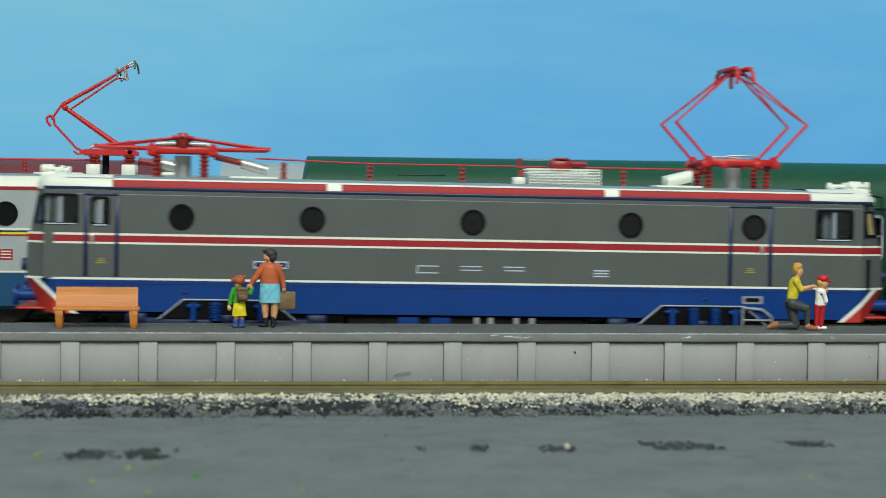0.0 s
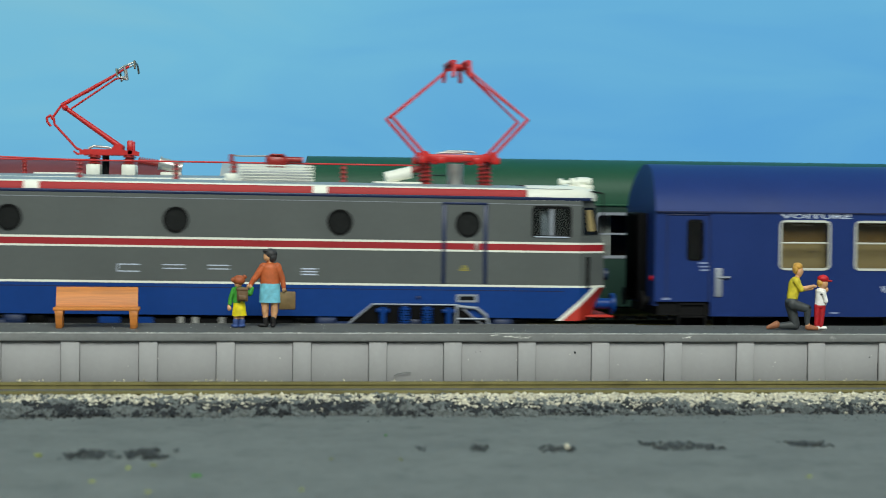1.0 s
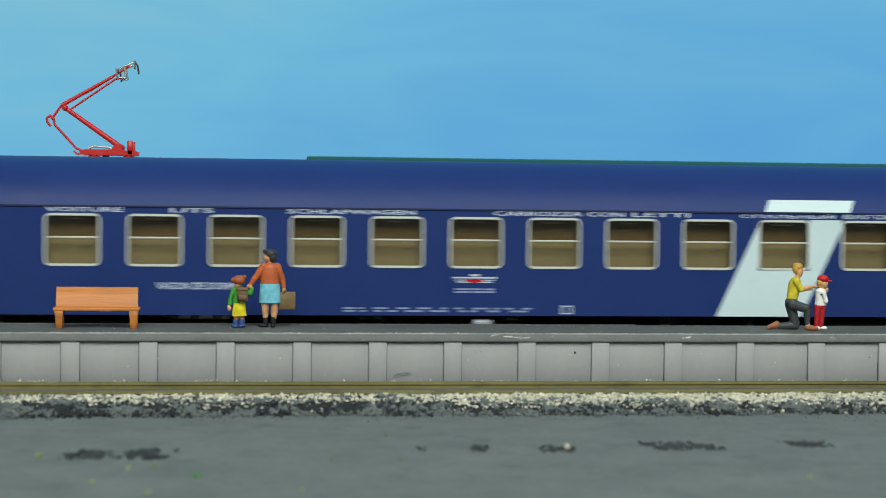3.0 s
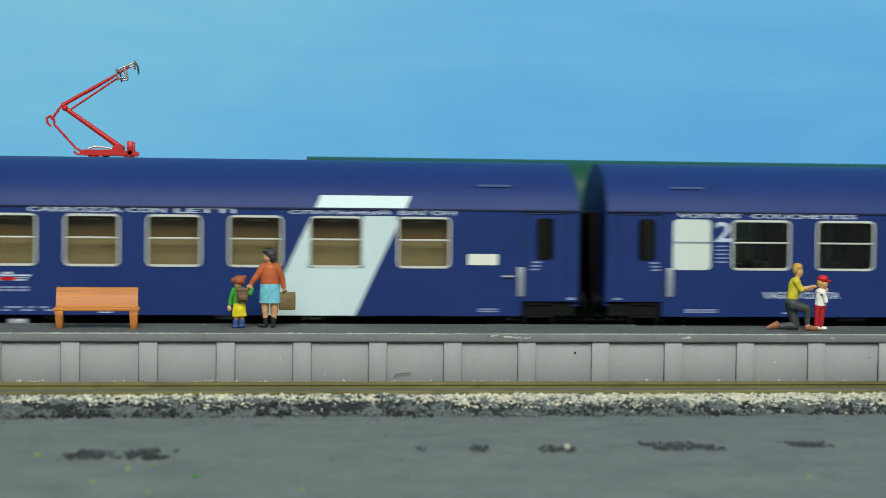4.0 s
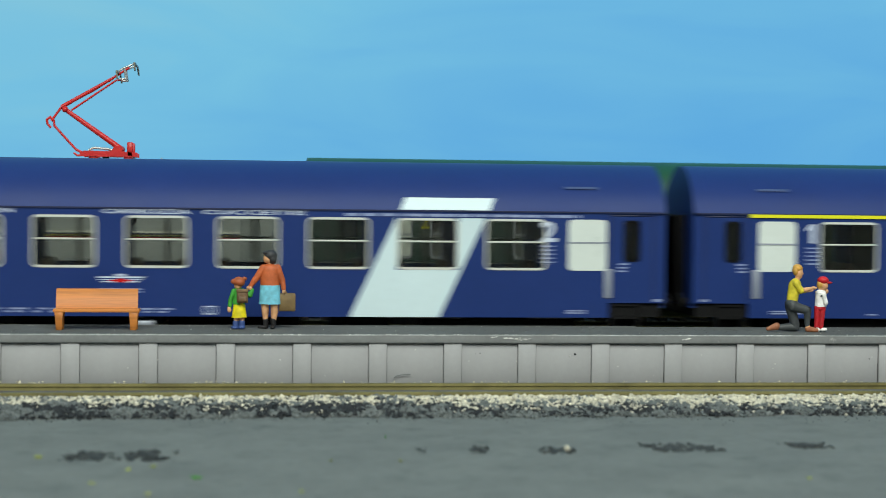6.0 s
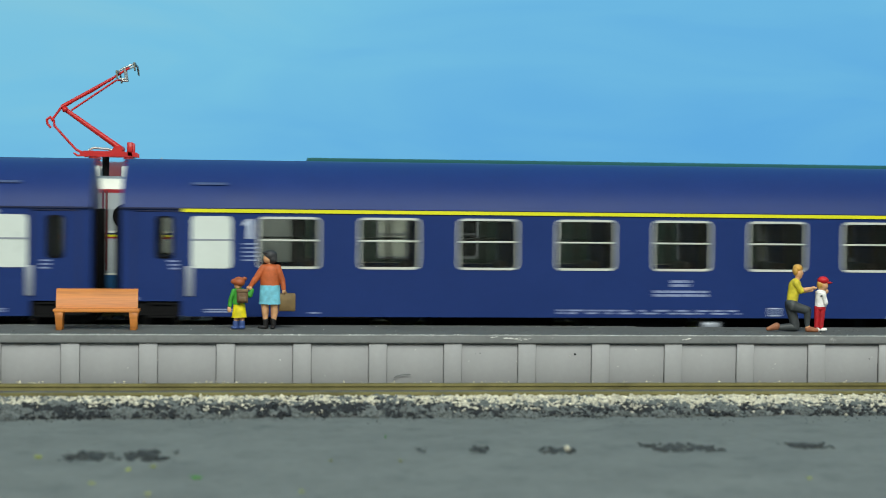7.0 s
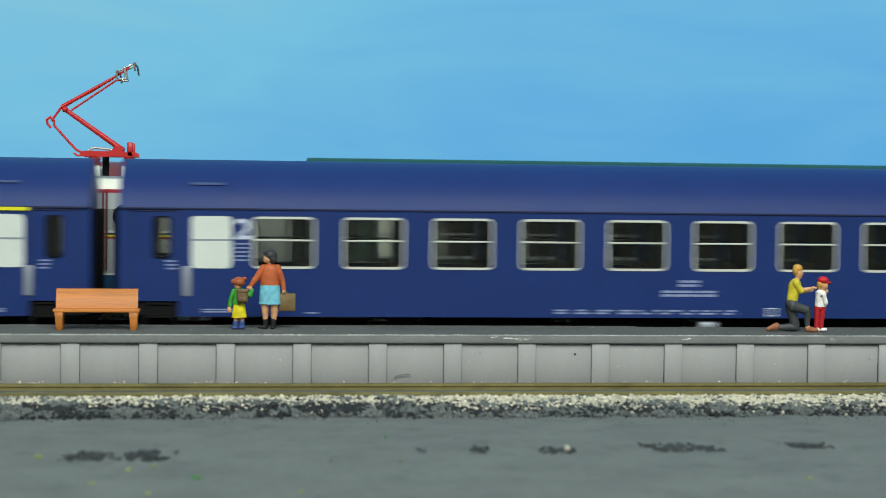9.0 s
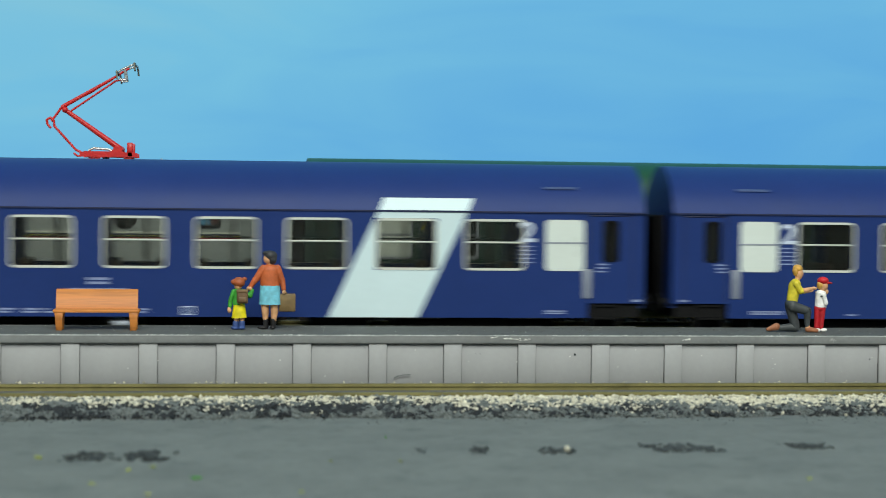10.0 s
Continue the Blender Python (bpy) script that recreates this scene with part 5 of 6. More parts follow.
            rod(bm, (x(xa) + e * 6, y, 12), (x(xa) + e * 6.8, y, 12), 2.6, 16)
            part("buffer", bm, "loco_blue", c)
    # roof equipment
    for px in (-41.0, -31.0):
        for y in (-5, 5):
            bm = bmesh.new()
            box(bm, x(px) - 2.0, x(px) + 2.0, y - 2, y + 2, z(48.6), z(52.3), 0.3)
            ft = part("insulator_foot", bm, "white", c, "white insulator pedestal")
            bm = bmesh.new()
            insulator(bm, x(px), y, z(52.3), z(55.0), 1.7)
            part("insulator", bm, "insul", ft)
    bm = bmesh.new()
    rod(bm, (x(-37.9), 0, z(49)), (x(-37.9), 0, z(55)), 1.0, 12)
    part("drive_drum", bm, "black", c)
    bm = bmesh.new()
    rod(bm, (x(-28.4), -3, z(53.4)), (x(-22.7), -3, z(52.6)), 0.8, 10)
    for k in range(8):
        q = -28.2 + 0.7 * k
        rod(bm, (x(q), -3, z(53.4 - 0.09 * k)), (x(q + 0.3), -3, z(53.36 - 0.09 * k)), 1.25, 12)
    part("ribbed_bushing", bm, "insul", c, "ribbed maroon bushing")
    bm = bmesh.new()
    rod(bm, (x(-22.4), -3, z(53.0)), (x(-15.8), -3, z(51.4)), 1.75, 18)
    for q in (0.0, 0.92):
        rod(bm, (x(-22.4 + 6.6 * q), -3, z(53.0 - 1.6 * q)), (x(-21.9 + 6.6 * q), -3, z(52.88 - 1.6 * q)), 2.0, 18)
    part("arrester", bm, "alu", c, "silver cylindrical arrester")
    bm = bmesh.new()
    box(bm, x(-22), x(-16), -5, 0, z(48.6), z(50.3), 0.3)
    part("arrester_foot", bm, "white", c)
    for px in (-61, -83, -105, -130):
        bm = bmesh.new()
        insulator(bm, x(px), 0, z(49.2), z(53.4), 1.0)
        part("bus_insulator", bm, "insul", c, "small ribbed insulator")
    bm = bmesh.new()
    rod(bm, (x(-170), 0, z(53.6)), (x(-42), 0, z(53.6)), 0.28, 8)
    part("bus_bar", bm, "panto", c, "thin red roof conductor")
    bm = bmesh.new()
    box(bm, x(-58), x(-44), -6, 2, z(48.9), z(49.8), 0.3)
    part("roof_hatch", bm, "white", c)
    # single-arm pantograph
    bm = bmesh.new()
    for y in (-5.4, 5.4):
        plate(bm, [(x(-44.6), z(55.0)), (x(-28.6), z(55.0)), (x(-28.6), z(56.2)), (x(-32.3), z(56.4)), (x(-34.8), z(58.2)), (x(-36.0), z(56.6)), (x(-43.5), z(56.6)), (x(-45), z(56.0))], y - 0.7, y + 0.7)
    for px in (-43.0, -36.0, -30.2):
        box(bm, x(px) - 0.9, x(px) + 0.9, -5.4, 5.4, z(55.0), z(56.3), 0.2)
    box(bm, x(-31.5), x(-29.8), -6.1, -4.4, z(55.0), z(59.2), 0.25)
    box(bm, x(-31.5), x(-29.8), 4.4, 6.1, z(55.0), z(59.2), 0.25)
    base = part("pantograph", bm, "panto", c, "raised red single-arm pantograph")
    bm = bmesh.new()
    rod(bm, (x(-33.6), 0, z(57.4)), (x(-49.6), 0, z(68.6)), 0.85, 12, 0.65)
    rod(bm, (x(-33.6), -5.2, z(57.4)), (x(-33.6), 5.2, z(57.4)), 0.9, 12)
    ball(bm, (x(-49.6), 0, z(68.6)), 0.95, 1.4, 0.9)
    part("lower_arm", bm, "panto", base)
    bm = bmesh.new()
    chain(bm, [(x(-53.5), 0, z(65.2)), (x(-50.6), 0, z(69.3)), (x(-42), 0, z(74.0)), (x(-31.5), 0, z(80.9))], 0.36, 8)
    rod(bm, (x(-50.6), 0, z(69.3)), (x(-36.0), 0, z(77.9)), 0.62, 10, 0.45)
    part("upper_arm", bm, "panto", base)
    bm = bmesh.new()
    chain(bm, [(x(-47.9), 0, z(68.3)), (x(-35.2), 0, z(77.2)), (x(-32.2), 0, z(77.8))], 0.3, 8)
    part("steering_rod", bm, "panto", base)
    bm = bmesh.new()
    chain(bm, [(x(-53.6), 0, z(63.2)), (x(-54.6), 0, z(64.4)), (x(-54.8), 0, z(65.6)), (x(-53.8), 0, z(66.3)), (x(-52.8), 0, z(65.4)), (x(-52.6), 0, z(63.8)), (x(-46.4), 0, z(57.0)), (x(-44.6), 0, z(56.2))], 0.36, 8)
    chain(bm, [(x(-44.6), 0, z(55.4)), (x(-46.0), 0, z(55.3)), (x(-47.0), 0, z(56.0))], 0.3, 8)
    part("coupling_rod", bm, "panto", base)
    bm = bmesh.new()
    chain(bm, [(x(-42.5), -4.5, z(56.8)), (x(-41), -4.5, z(57.5)), (x(-37), -4.5, z(57.2)), (x(-35), -4.5, z(56.6))], 0.35)
    part("spring", bm, "alu", base)
    for q, rz in ((-34.4, 79.4), (-29.4, 81.8)):
        bm = bmesh.new()
        chain(bm, [(x(q) + 0.3, -9.5, z(rz - 2.2)), (x(q), -8.5, z(rz)), (x(q), 8.5, z(rz)), (x(q) + 0.3, 9.5, z(rz - 2.2))], 0.3, 8)
        part("contact_strip", bm, "horn", base, "tarnished contact strip with bent horns")
    bm = bmesh.new()
    for y in (-4, 4):
        chain(bm, [(x(-34.4), y, z(79.4)), (x(-33), y, z(80.4)), (x(-29.4), y, z(82.0))], 0.28, 8)
        chain(bm, [(x(-32.5), y, z(80.4)), (x(-32.0), y, z(77.4)), (x(-33.8), y, z(77.4))], 0.3, 8)
    part("head_frame", bm, "alu", base, "grey metal collector frame")
    return c


def rear_coach(name, label, x0, x1, yc, zr, side, roof, gut, ridge, windows, width, low, high, frame_mat):
    """A plain standing coach from x0 to x1."""
    cx = (x0 + x1) / 2
    c = thing(name, cx, yc, zr, label, "railway coach")
    N, half = -SIDE, (x1 - x0) / 2
    g, r = gut - zr, ridge - zr
    lo, hi = low - zr, high - zr
    holes = [(w - cx - width / 2 + 0.5, w - cx + width / 2 - 0.5, lo + 0.5, hi - 0.5) for w in windows]
    for y0 in (N, SIDE - 1):
        bm = bmesh.new()
        wall_with_holes(bm, -half, half, 12.5 - zr, g, y0, y0 + 1, holes)
        part("side_wall", bm, side, c)
    for e in (-1, 1):
        bm = bmesh.new()
        box(bm, min(e * half, e * (half - 1)), max(e * half, e * (half - 1)), N + 1, SIDE - 1, 12.5 - zr, g)
        part("end_wall", bm, side, c)
        bm = bmesh.new()
        box(bm, min(e * half, e * (half + 3)), max(e * half, e * (half + 3)), -7, 7, 13 - zr, g, 0.4)
        part("gangway", bm, "rubber" if roof != "light_grey" else "maroon", c)
    bm = bmesh.new()
    prof = []
    for i in range(21):
        a = math.pi * i / 20
        prof.append((math.copysign(abs(math.cos(a)) ** 0.8, -math.cos(a)) * (SIDE + 0.25), g + (r - g) * math.sin(a) ** 0.8))
    prism_x(bm, prof, -half, half, lambda y, zz: 2.2 * max(0.0, (zz - g - 5) / (r - g)) ** 1.5)
    part("roof", bm, roof, c, smooth=50)
    bm = bmesh.new()
    box(bm, -half + 1, half - 1, N + 1.1, SIDE - 1.1, 12 - zr, 15 - zr)
    part("floor_pan", bm, "black", c)
    for w in windows:
        q = w - cx
        bm = bmesh.new()
        ring(bm, round_rect(q - width / 2, q + width / 2, lo, hi, 1.4), round_rect(q - width / 2 + 0.8, q + width / 2 - 0.8, lo + 0.8, hi - 0.8, 1.0), N - 0.2, N + 1.1)
        wn = part("window", bm, frame_mat, c, "pale-framed coach window")
        bm = bmesh.new()
        box(bm, q - width / 2 + 0.7, q + width / 2 - 0.7, N - 0.1, N + 0.5, (lo + hi) / 2 + 0.2, (lo + hi) / 2 + 0.7)
        part("bar", bm, frame_mat, wn)
        bm = bmesh.new()
        box(bm, q - width / 2 + 0.7, q + width / 2 - 0.7, N + 0.6, N + 0.8, lo + 0.6, hi - 0.6)
        part("pane", bm, "glass", wn).visible_shadow = False
        bm = bmesh.new()
        box(bm, q - 5.6, q - 1.2, N + 6, N + 6.4, 15 - zr, g - 0.3)
        part("curtain", bm, "light_grey", c, "pale grey compartment partition")
    bm = bmesh.new()
    box(bm, -half + 1.2, half - 1.2, 4, 4.6, 15 - zr, g - 0.3)
    part("corridor_wall", bm, "seat", c)
    for b in (-1, 1):
        bm = bmesh.new()
        for y in (-11.5, 11.5):
            box(bm, b * half * 0.7 - 18, b * half * 0.7 + 18, y - 1, y + 1, 4.5, 7, 0.4)
        box(bm, b * half * 0.7 - 3, b * half * 0.7 + 3, -12, 12, 5, 13 - zr)
        part("bogie_frame", bm, "black", c)
        for q in (-13, 13):
            wheelset(c, b * half * 0.7 + q, 5.5)
    return c


stander = standing_locomotive()
green_coach = rear_coach("green_coach", "dark green coach with lighter green roof standing on the rear track", 19.6, 300.0, REAR_Y, REAR, "green_dark", "green", 42.0, 55.6,
                         [62.5 + 24.3 * k for k in range(9)], 14.4, 26.6, 40.0, "silver")
GX = (19.6 + 300.0) / 2
for a, b in ((30.0, 34.1),):
    bm = bmesh.new()
    box(bm, 25.5 - GX, 26.0 - GX, -SIDE - 0.12, -SIDE, 16 - REAR, 41.4 - REAR)
    box(bm, 37.5 - GX, 38.0 - GX, -SIDE - 0.12, -SIDE, 16 - REAR, 41.4 - REAR)
    dr = part("door_seam", bm, "rubber", green_coach)
    bm = bmesh.new()
    plate(bm, round_rect(a - GX, b - GX, 28.6 - REAR, 39.9 - REAR, 1.2), -SIDE - 0.08, -SIDE + 0.02)
    part("door_window", bm, "dark_glass", green_coach, "dark narrow door window")
    bm = bmesh.new()
    ring(bm, round_rect(a - 0.5 - GX, b + 0.5 - GX, 28.1 - REAR, 40.4 - REAR, 1.4), round_rect(a - GX, b - GX, 28.6 - REAR, 39.9 - REAR, 1.2), -SIDE - 0.2, -SIDE + 0.02)
    part("door_window_frame", bm, "rubber", green_coach)
    bm = bmesh.new()
    chain(bm, [(35.4 - GX, -SIDE - 0.4, 25.6 - REAR), (36.8 - GX, -SIDE - 0.4, 25.6 - REAR), (36.8 - GX, -SIDE - 0.4, 24.2 - REAR)], 0.25)
    part("door_handle", bm, "alu", green_coach, "bright door handle")
    bm = bmesh.new()
    plate(bm, round_rect(40.4 - GX, 49.9 - GX, 27.2 - REAR, 39.8 - REAR, 1.0), -SIDE - 0.1, -SIDE + 0.02)
    lav = part("lavatory_window", bm, "frosted", green_coach, "frosted white window")
    bm = bmesh.new()
    ring(bm, round_rect(39.9 - GX, 50.4 - GX, 26.6 - REAR, 40.4 - REAR, 1.3), round_rect(40.5 - GX, 49.8 - GX, 27.3 - REAR, 39.7 - REAR, 1.0), -SIDE - 0.3, -SIDE + 0.02)
    part("frame", bm, "silver", lav)
    bm = bmesh.new()
    box(bm, 40.4 - GX, 49.9 - GX, -SIDE - 0.25, -SIDE, 33.4 - REAR, 33.9 - REAR)
    part("bar", bm, "silver", lav)
    bm = bmesh.new()
    box(bm, -139.5, 139.5, -SIDE - 0.45, -SIDE - 0.1, 41.8 - REAR, 42.4 - REAR, 0.1)
    part("gutter", bm, "green", green_coach)
    bm = bmesh.new()
    box(bm, 46 - GX, 60 - GX, -14.4, -13.0, 49.9 - REAR, 50.5 - REAR, 0.15)
    part("roof_rail", bm, "green_dark", green_coach)
lettering("class_number", "2", 52.6 - GX, 35.3 - REAR, -SIDE - 0.06, 4.2, "yellow_line", green_coach, 2.6)
grey_coach = rear_coach("grey_coach", "pale grey coach standing on the siding", -5.6, 274.0, 581.0, REAR + 0.5, "light_grey", "light_grey", 43.1, 54.6, [], 14, 27, 40, "silver")
maroon_coach = rear_coach("maroon_coach", "coach with a maroon roof standing on the siding", -298.0, -18.2, 581.0, REAR + 0.5, "maroon", "maroon", 43.1, 54.8, [], 14, 27, 40, "silver")

# ---------------------------------------------------------------- bench


def bench():
    c = thing("bench", -32.2, 412.5, TOP, "orange-brown moulded wooden bench on the platform", "bench")
    bm = bmesh.new()
    prism_x(bm, [(2.0, 4.7), (2.9, 4.7), (3.9, 9.1), (3.3, 9.4), (3.0, 9.25)], -9.55, 9.35)
    bmesh.ops.bevel(bm, geom=list(bm.edges), offset=0.07, segments=2, affect="EDGES")
    part("backrest", bm, "bench", c)
    bm = bmesh.new()
    box(bm, -9.8, 9.95, -2.6, 2.9, 4.15, 4.85, 0.12, 2)
    part("seat", bm, "bench", c)
    for a, b in ((-9.35, -7.5), (7.6, 9.55)):
        for y in (-2.1, 1.7):
            bm = bmesh.new()
            plate(bm, [(a + 0.25, 0), (b - 0.2, 0), (b - 0.1, 3.0), (b + 0.15, 4.2), (a - 0.1, 4.2), (a + 0.1, 3.0)], y - 0.4, y + 0.8)
            bmesh.ops.bevel(bm, geom=list(bm.edges), offset=0.07, segments=1, affect="EDGES")
            part("leg", bm, "bench", c)


bench()

# ---------------------------------------------------------------- painted plastic figurines: plain shapes, one mesh each
for nm, rgb in (("skin", (214, 160, 116)), ("hair_dark", (52, 52, 54)), ("hair_blond", (206, 156, 70)), ("knit", (186, 92, 46)), ("skirt", (120, 196, 216)), ("boot", (26, 24, 26)),
                ("case", (116, 94, 58)), ("cap_brown", (166, 86, 48)), ("pack", (110, 84, 56)), ("sleeve", (60, 150, 50)), ("yellow", (232, 214, 20)), ("boot_blue", (52, 76, 132)),
                ("shirt", (210, 192, 50)), ("trouser", (62, 66, 68)), ("shoe", (150, 96, 66)), ("cap_red", (200, 24, 34)), ("tee", (232, 230, 226)), ("trouser_red", (180, 26, 36))):
    M["f_" + nm] = mat("figurine_" + nm, rgb, 0.55, var=0.2, fine=700, coarse=350, bump=0.5)


def figurine(name, x, y, label, pieces, tall=1.0):
    bm = bmesh.new()
    slots = []
    for m_, kind, *a in pieces:
        old = set(bm.faces)
        if kind == "ball":
            cx, cy, cz, rx, ry, rz = a
            ball(bm, (cx, cy, cz), rx, ry, rz, 14, 10)
        elif kind == "limb":
            p, q, r1, r2 = a
            rod(bm, p, q, r1, 12, r2)
            ball(bm, p, r1, r1, r1, 12, 8)
            ball(bm, q, r2, r2, r2, 12, 8)
        elif kind == "cone":
            z0, z1, rx0, ry0, rx1, ry1, cx, cy = a
            rows = [[bm.verts.new((cx + rx * math.cos(t), cy + ry * math.sin(t), zz)) for t in (2 * math.pi * i / 18 for i in range(18))]
                    for zz, rx, ry in ((z0, rx0, ry0), (z0 * 0.5 + z1 * 0.5, (rx0 + rx1) * 0.51, (ry0 + ry1) * 0.51), (z1, rx1, ry1))]
            for p, q in zip(rows, rows[1:]):
                for i in range(18):
                    bm.faces.new((p[i], p[(i + 1) % 18], q[(i + 1) % 18], q[i]))
            bm.faces.new(rows[0][::-1])
            bm.faces.new(rows[-1])
        else:
            box(bm, *a, 0.25, 2)
        if m_ not in slots:
            slots.append(m_)
        for f in bm.faces:
            if f not in old:
                f.material_index = slots.index(m_)
    for v in bm.verts:
        v.co += 0.1 * noise.noise_vector(v.co * 0.6) + 0.05 * noise.noise_vector(v.co * 2.6)
        v.co.z = max(0.0, v.co.z) * tall
    ob = part(name, bm, "f_" + slots[0], None, smooth=60)
    for s in slots[1:]:
        ob.data.materials.append(M["f_" + s])
    ob.location = Vector((x, y, TOP)) * MM
    return tagged(ob, label, "figurine", "painted figurines")


figurine("figurine", 8.0, 415.5, "painted figurine in brown jumper and blue skirt holding a case", [
    ("knit", "cone", 10.1, 13.9, 2.35, 1.6, 2.3, 1.45, 0, 0), ("knit", "ball", 0, 0, 13.8, 2.35, 1.47, 1.75),
    ("skirt", "cone", 5.9, 10.4, 2.55, 1.8, 2.4, 1.62, 0, 0),
    ("skin", "limb", (-1.15, 0, 6.3), (-1.05, 0.1, 4.0), 0.98, 0.88), ("skin", "limb", (-1.05, 0.1, 4.0), (-1.0, 0, 2.0), 0.88, 0.55), ("skin", "limb", (1.05, 0, 6.3), (1.1, 0.1, 4.0), 0.98, 0.88), ("skin", "limb", (1.1, 0.1, 4.0), (0.95, 0, 2.0), 0.88, 0.55),
    ("boot", "limb", (-0.95, 0, 2.1), (-0.95, 0, 0.55), 0.66, 0.6), ("boot", "limb", (0.85, 0, 2.1), (0.85, 0, 0.55), 0.66, 0.6),
    ("boot", "ball", -1.7, -0.2, 0.45, 1.2, 0.6, 0.45), ("boot", "ball", 0.75, -0.7, 0.45, 0.65, 1.2, 0.45),
    ("skin", "limb", (0, 0, 15.3), (-0.1, 0, 16.4), 0.6, 0.6), ("skin", "ball", -0.55, -0.05, 16.9, 1.15, 1.1, 1.35), ("hair_dark", "ball", 0.05, -0.1, 17.5, 1.6, 1.4, 1.25), ("hair_dark", "ball", 0.55, -0.2, 16.7, 1.0, 1.2, 1.3),
    ("hair_dark", "ball", -0.95, -0.3, 18.1, 0.95, 0.9, 0.5),
    ("knit", "limb", (-1.55, 0, 14.3), (-3.5, -0.3, 11.6), 1.05, 0.72), ("knit", "limb", (-3.6, -0.3, 11.6), (-4.6, -0.3, 10.1), 0.7, 0.55), ("skin", "ball", -4.95, -0.3, 9.7, 0.55, 0.5, 0.6),
    ("knit", "limb", (1.6, 0, 14.3), (2.85, -0.2, 11.6), 1.05, 0.72), ("knit", "limb", (2.9, -0.2, 11.6), (3.25, -0.5, 9.6), 0.7, 0.55), ("skin", "ball", 3.3, -0.5, 9.0, 0.5, 0.5, 0.6),
    ("case", "box", 2.1, 6.1, -0.3, 0.9, 4.2, 8.5), ("case", "box", 2.9, 4.1, -0.1, 0.6, 8.3, 8.9)])
figurine("figurine", 0.7, 414.2, "small painted figurine with green sleeves, yellow skirt and backpack", [
    ("sleeve", "cone", 5.9, 9.6, 1.5, 1.1, 1.3, 0.9, 0, 0), ("yellow", "cone", 2.8, 6.3, 1.75, 1.35, 1.35, 1.05, 0.1, 0),
    ("skin", "limb", (-0.55, 0, 3.0), (-0.55, 0, 1.5), 0.6, 0.55), ("skin", "limb", (0.7, 0, 3.0), (0.7, 0, 1.5), 0.6, 0.55),
    ("boot_blue", "limb", (-0.65, 0, 1.6), (-0.7, -0.1, 0.6), 0.75, 0.7), ("boot_blue", "limb", (0.7, 0, 1.6), (0.7, -0.1, 0.6), 0.75, 0.7), ("boot_blue", "ball", -0.9, -0.3, 0.45, 1.0, 0.9, 0.45), ("boot_blue", "ball", 0.7, -0.3, 0.45, 0.9, 0.9, 0.45),
    ("skin", "ball", -0.2, 0, 10.3, 0.9, 0.9, 0.9), ("cap_brown", "ball", 0, -0.1, 11.2, 1.5, 1.35, 1.2), ("cap_brown", "ball", -1.35, -0.1, 11.3, 0.55, 0.5, 0.6), ("cap_brown", "ball", 1.3, -0.1, 12.0, 0.6, 0.5, 0.5),
    ("pack", "box", -0.5, 2.1, -2.2, -0.8, 6.3, 9.3), ("pack", "box", -0.2, 1.8, -2.6, -2.0, 6.6, 7.9), ("pack", "box", -0.6, 2.2, -2.35, -1.0, 8.7, 9.6),
    ("sleeve", "limb", (-1.2, 0, 9.0), (-2.0, -0.2, 6.8), 0.6, 0.55), ("sleeve", "limb", (-2.0, -0.2, 6.8), (-2.1, -0.3, 5.6), 0.55, 0.5), ("skin", "ball", -2.3, -0.3, 4.7, 0.5, 0.5, 0.75),
    ("sleeve", "limb", (1.2, 0, 9.0), (2.6, -0.2, 8.0), 0.6, 0.6), ("sleeve", "limb", (2.6, -0.2, 8.0), (3.1, -0.2, 9.2), 0.6, 0.5), ("skin", "ball", 2.7, -0.2, 9.7, 0.5, 0.5, 0.5)])
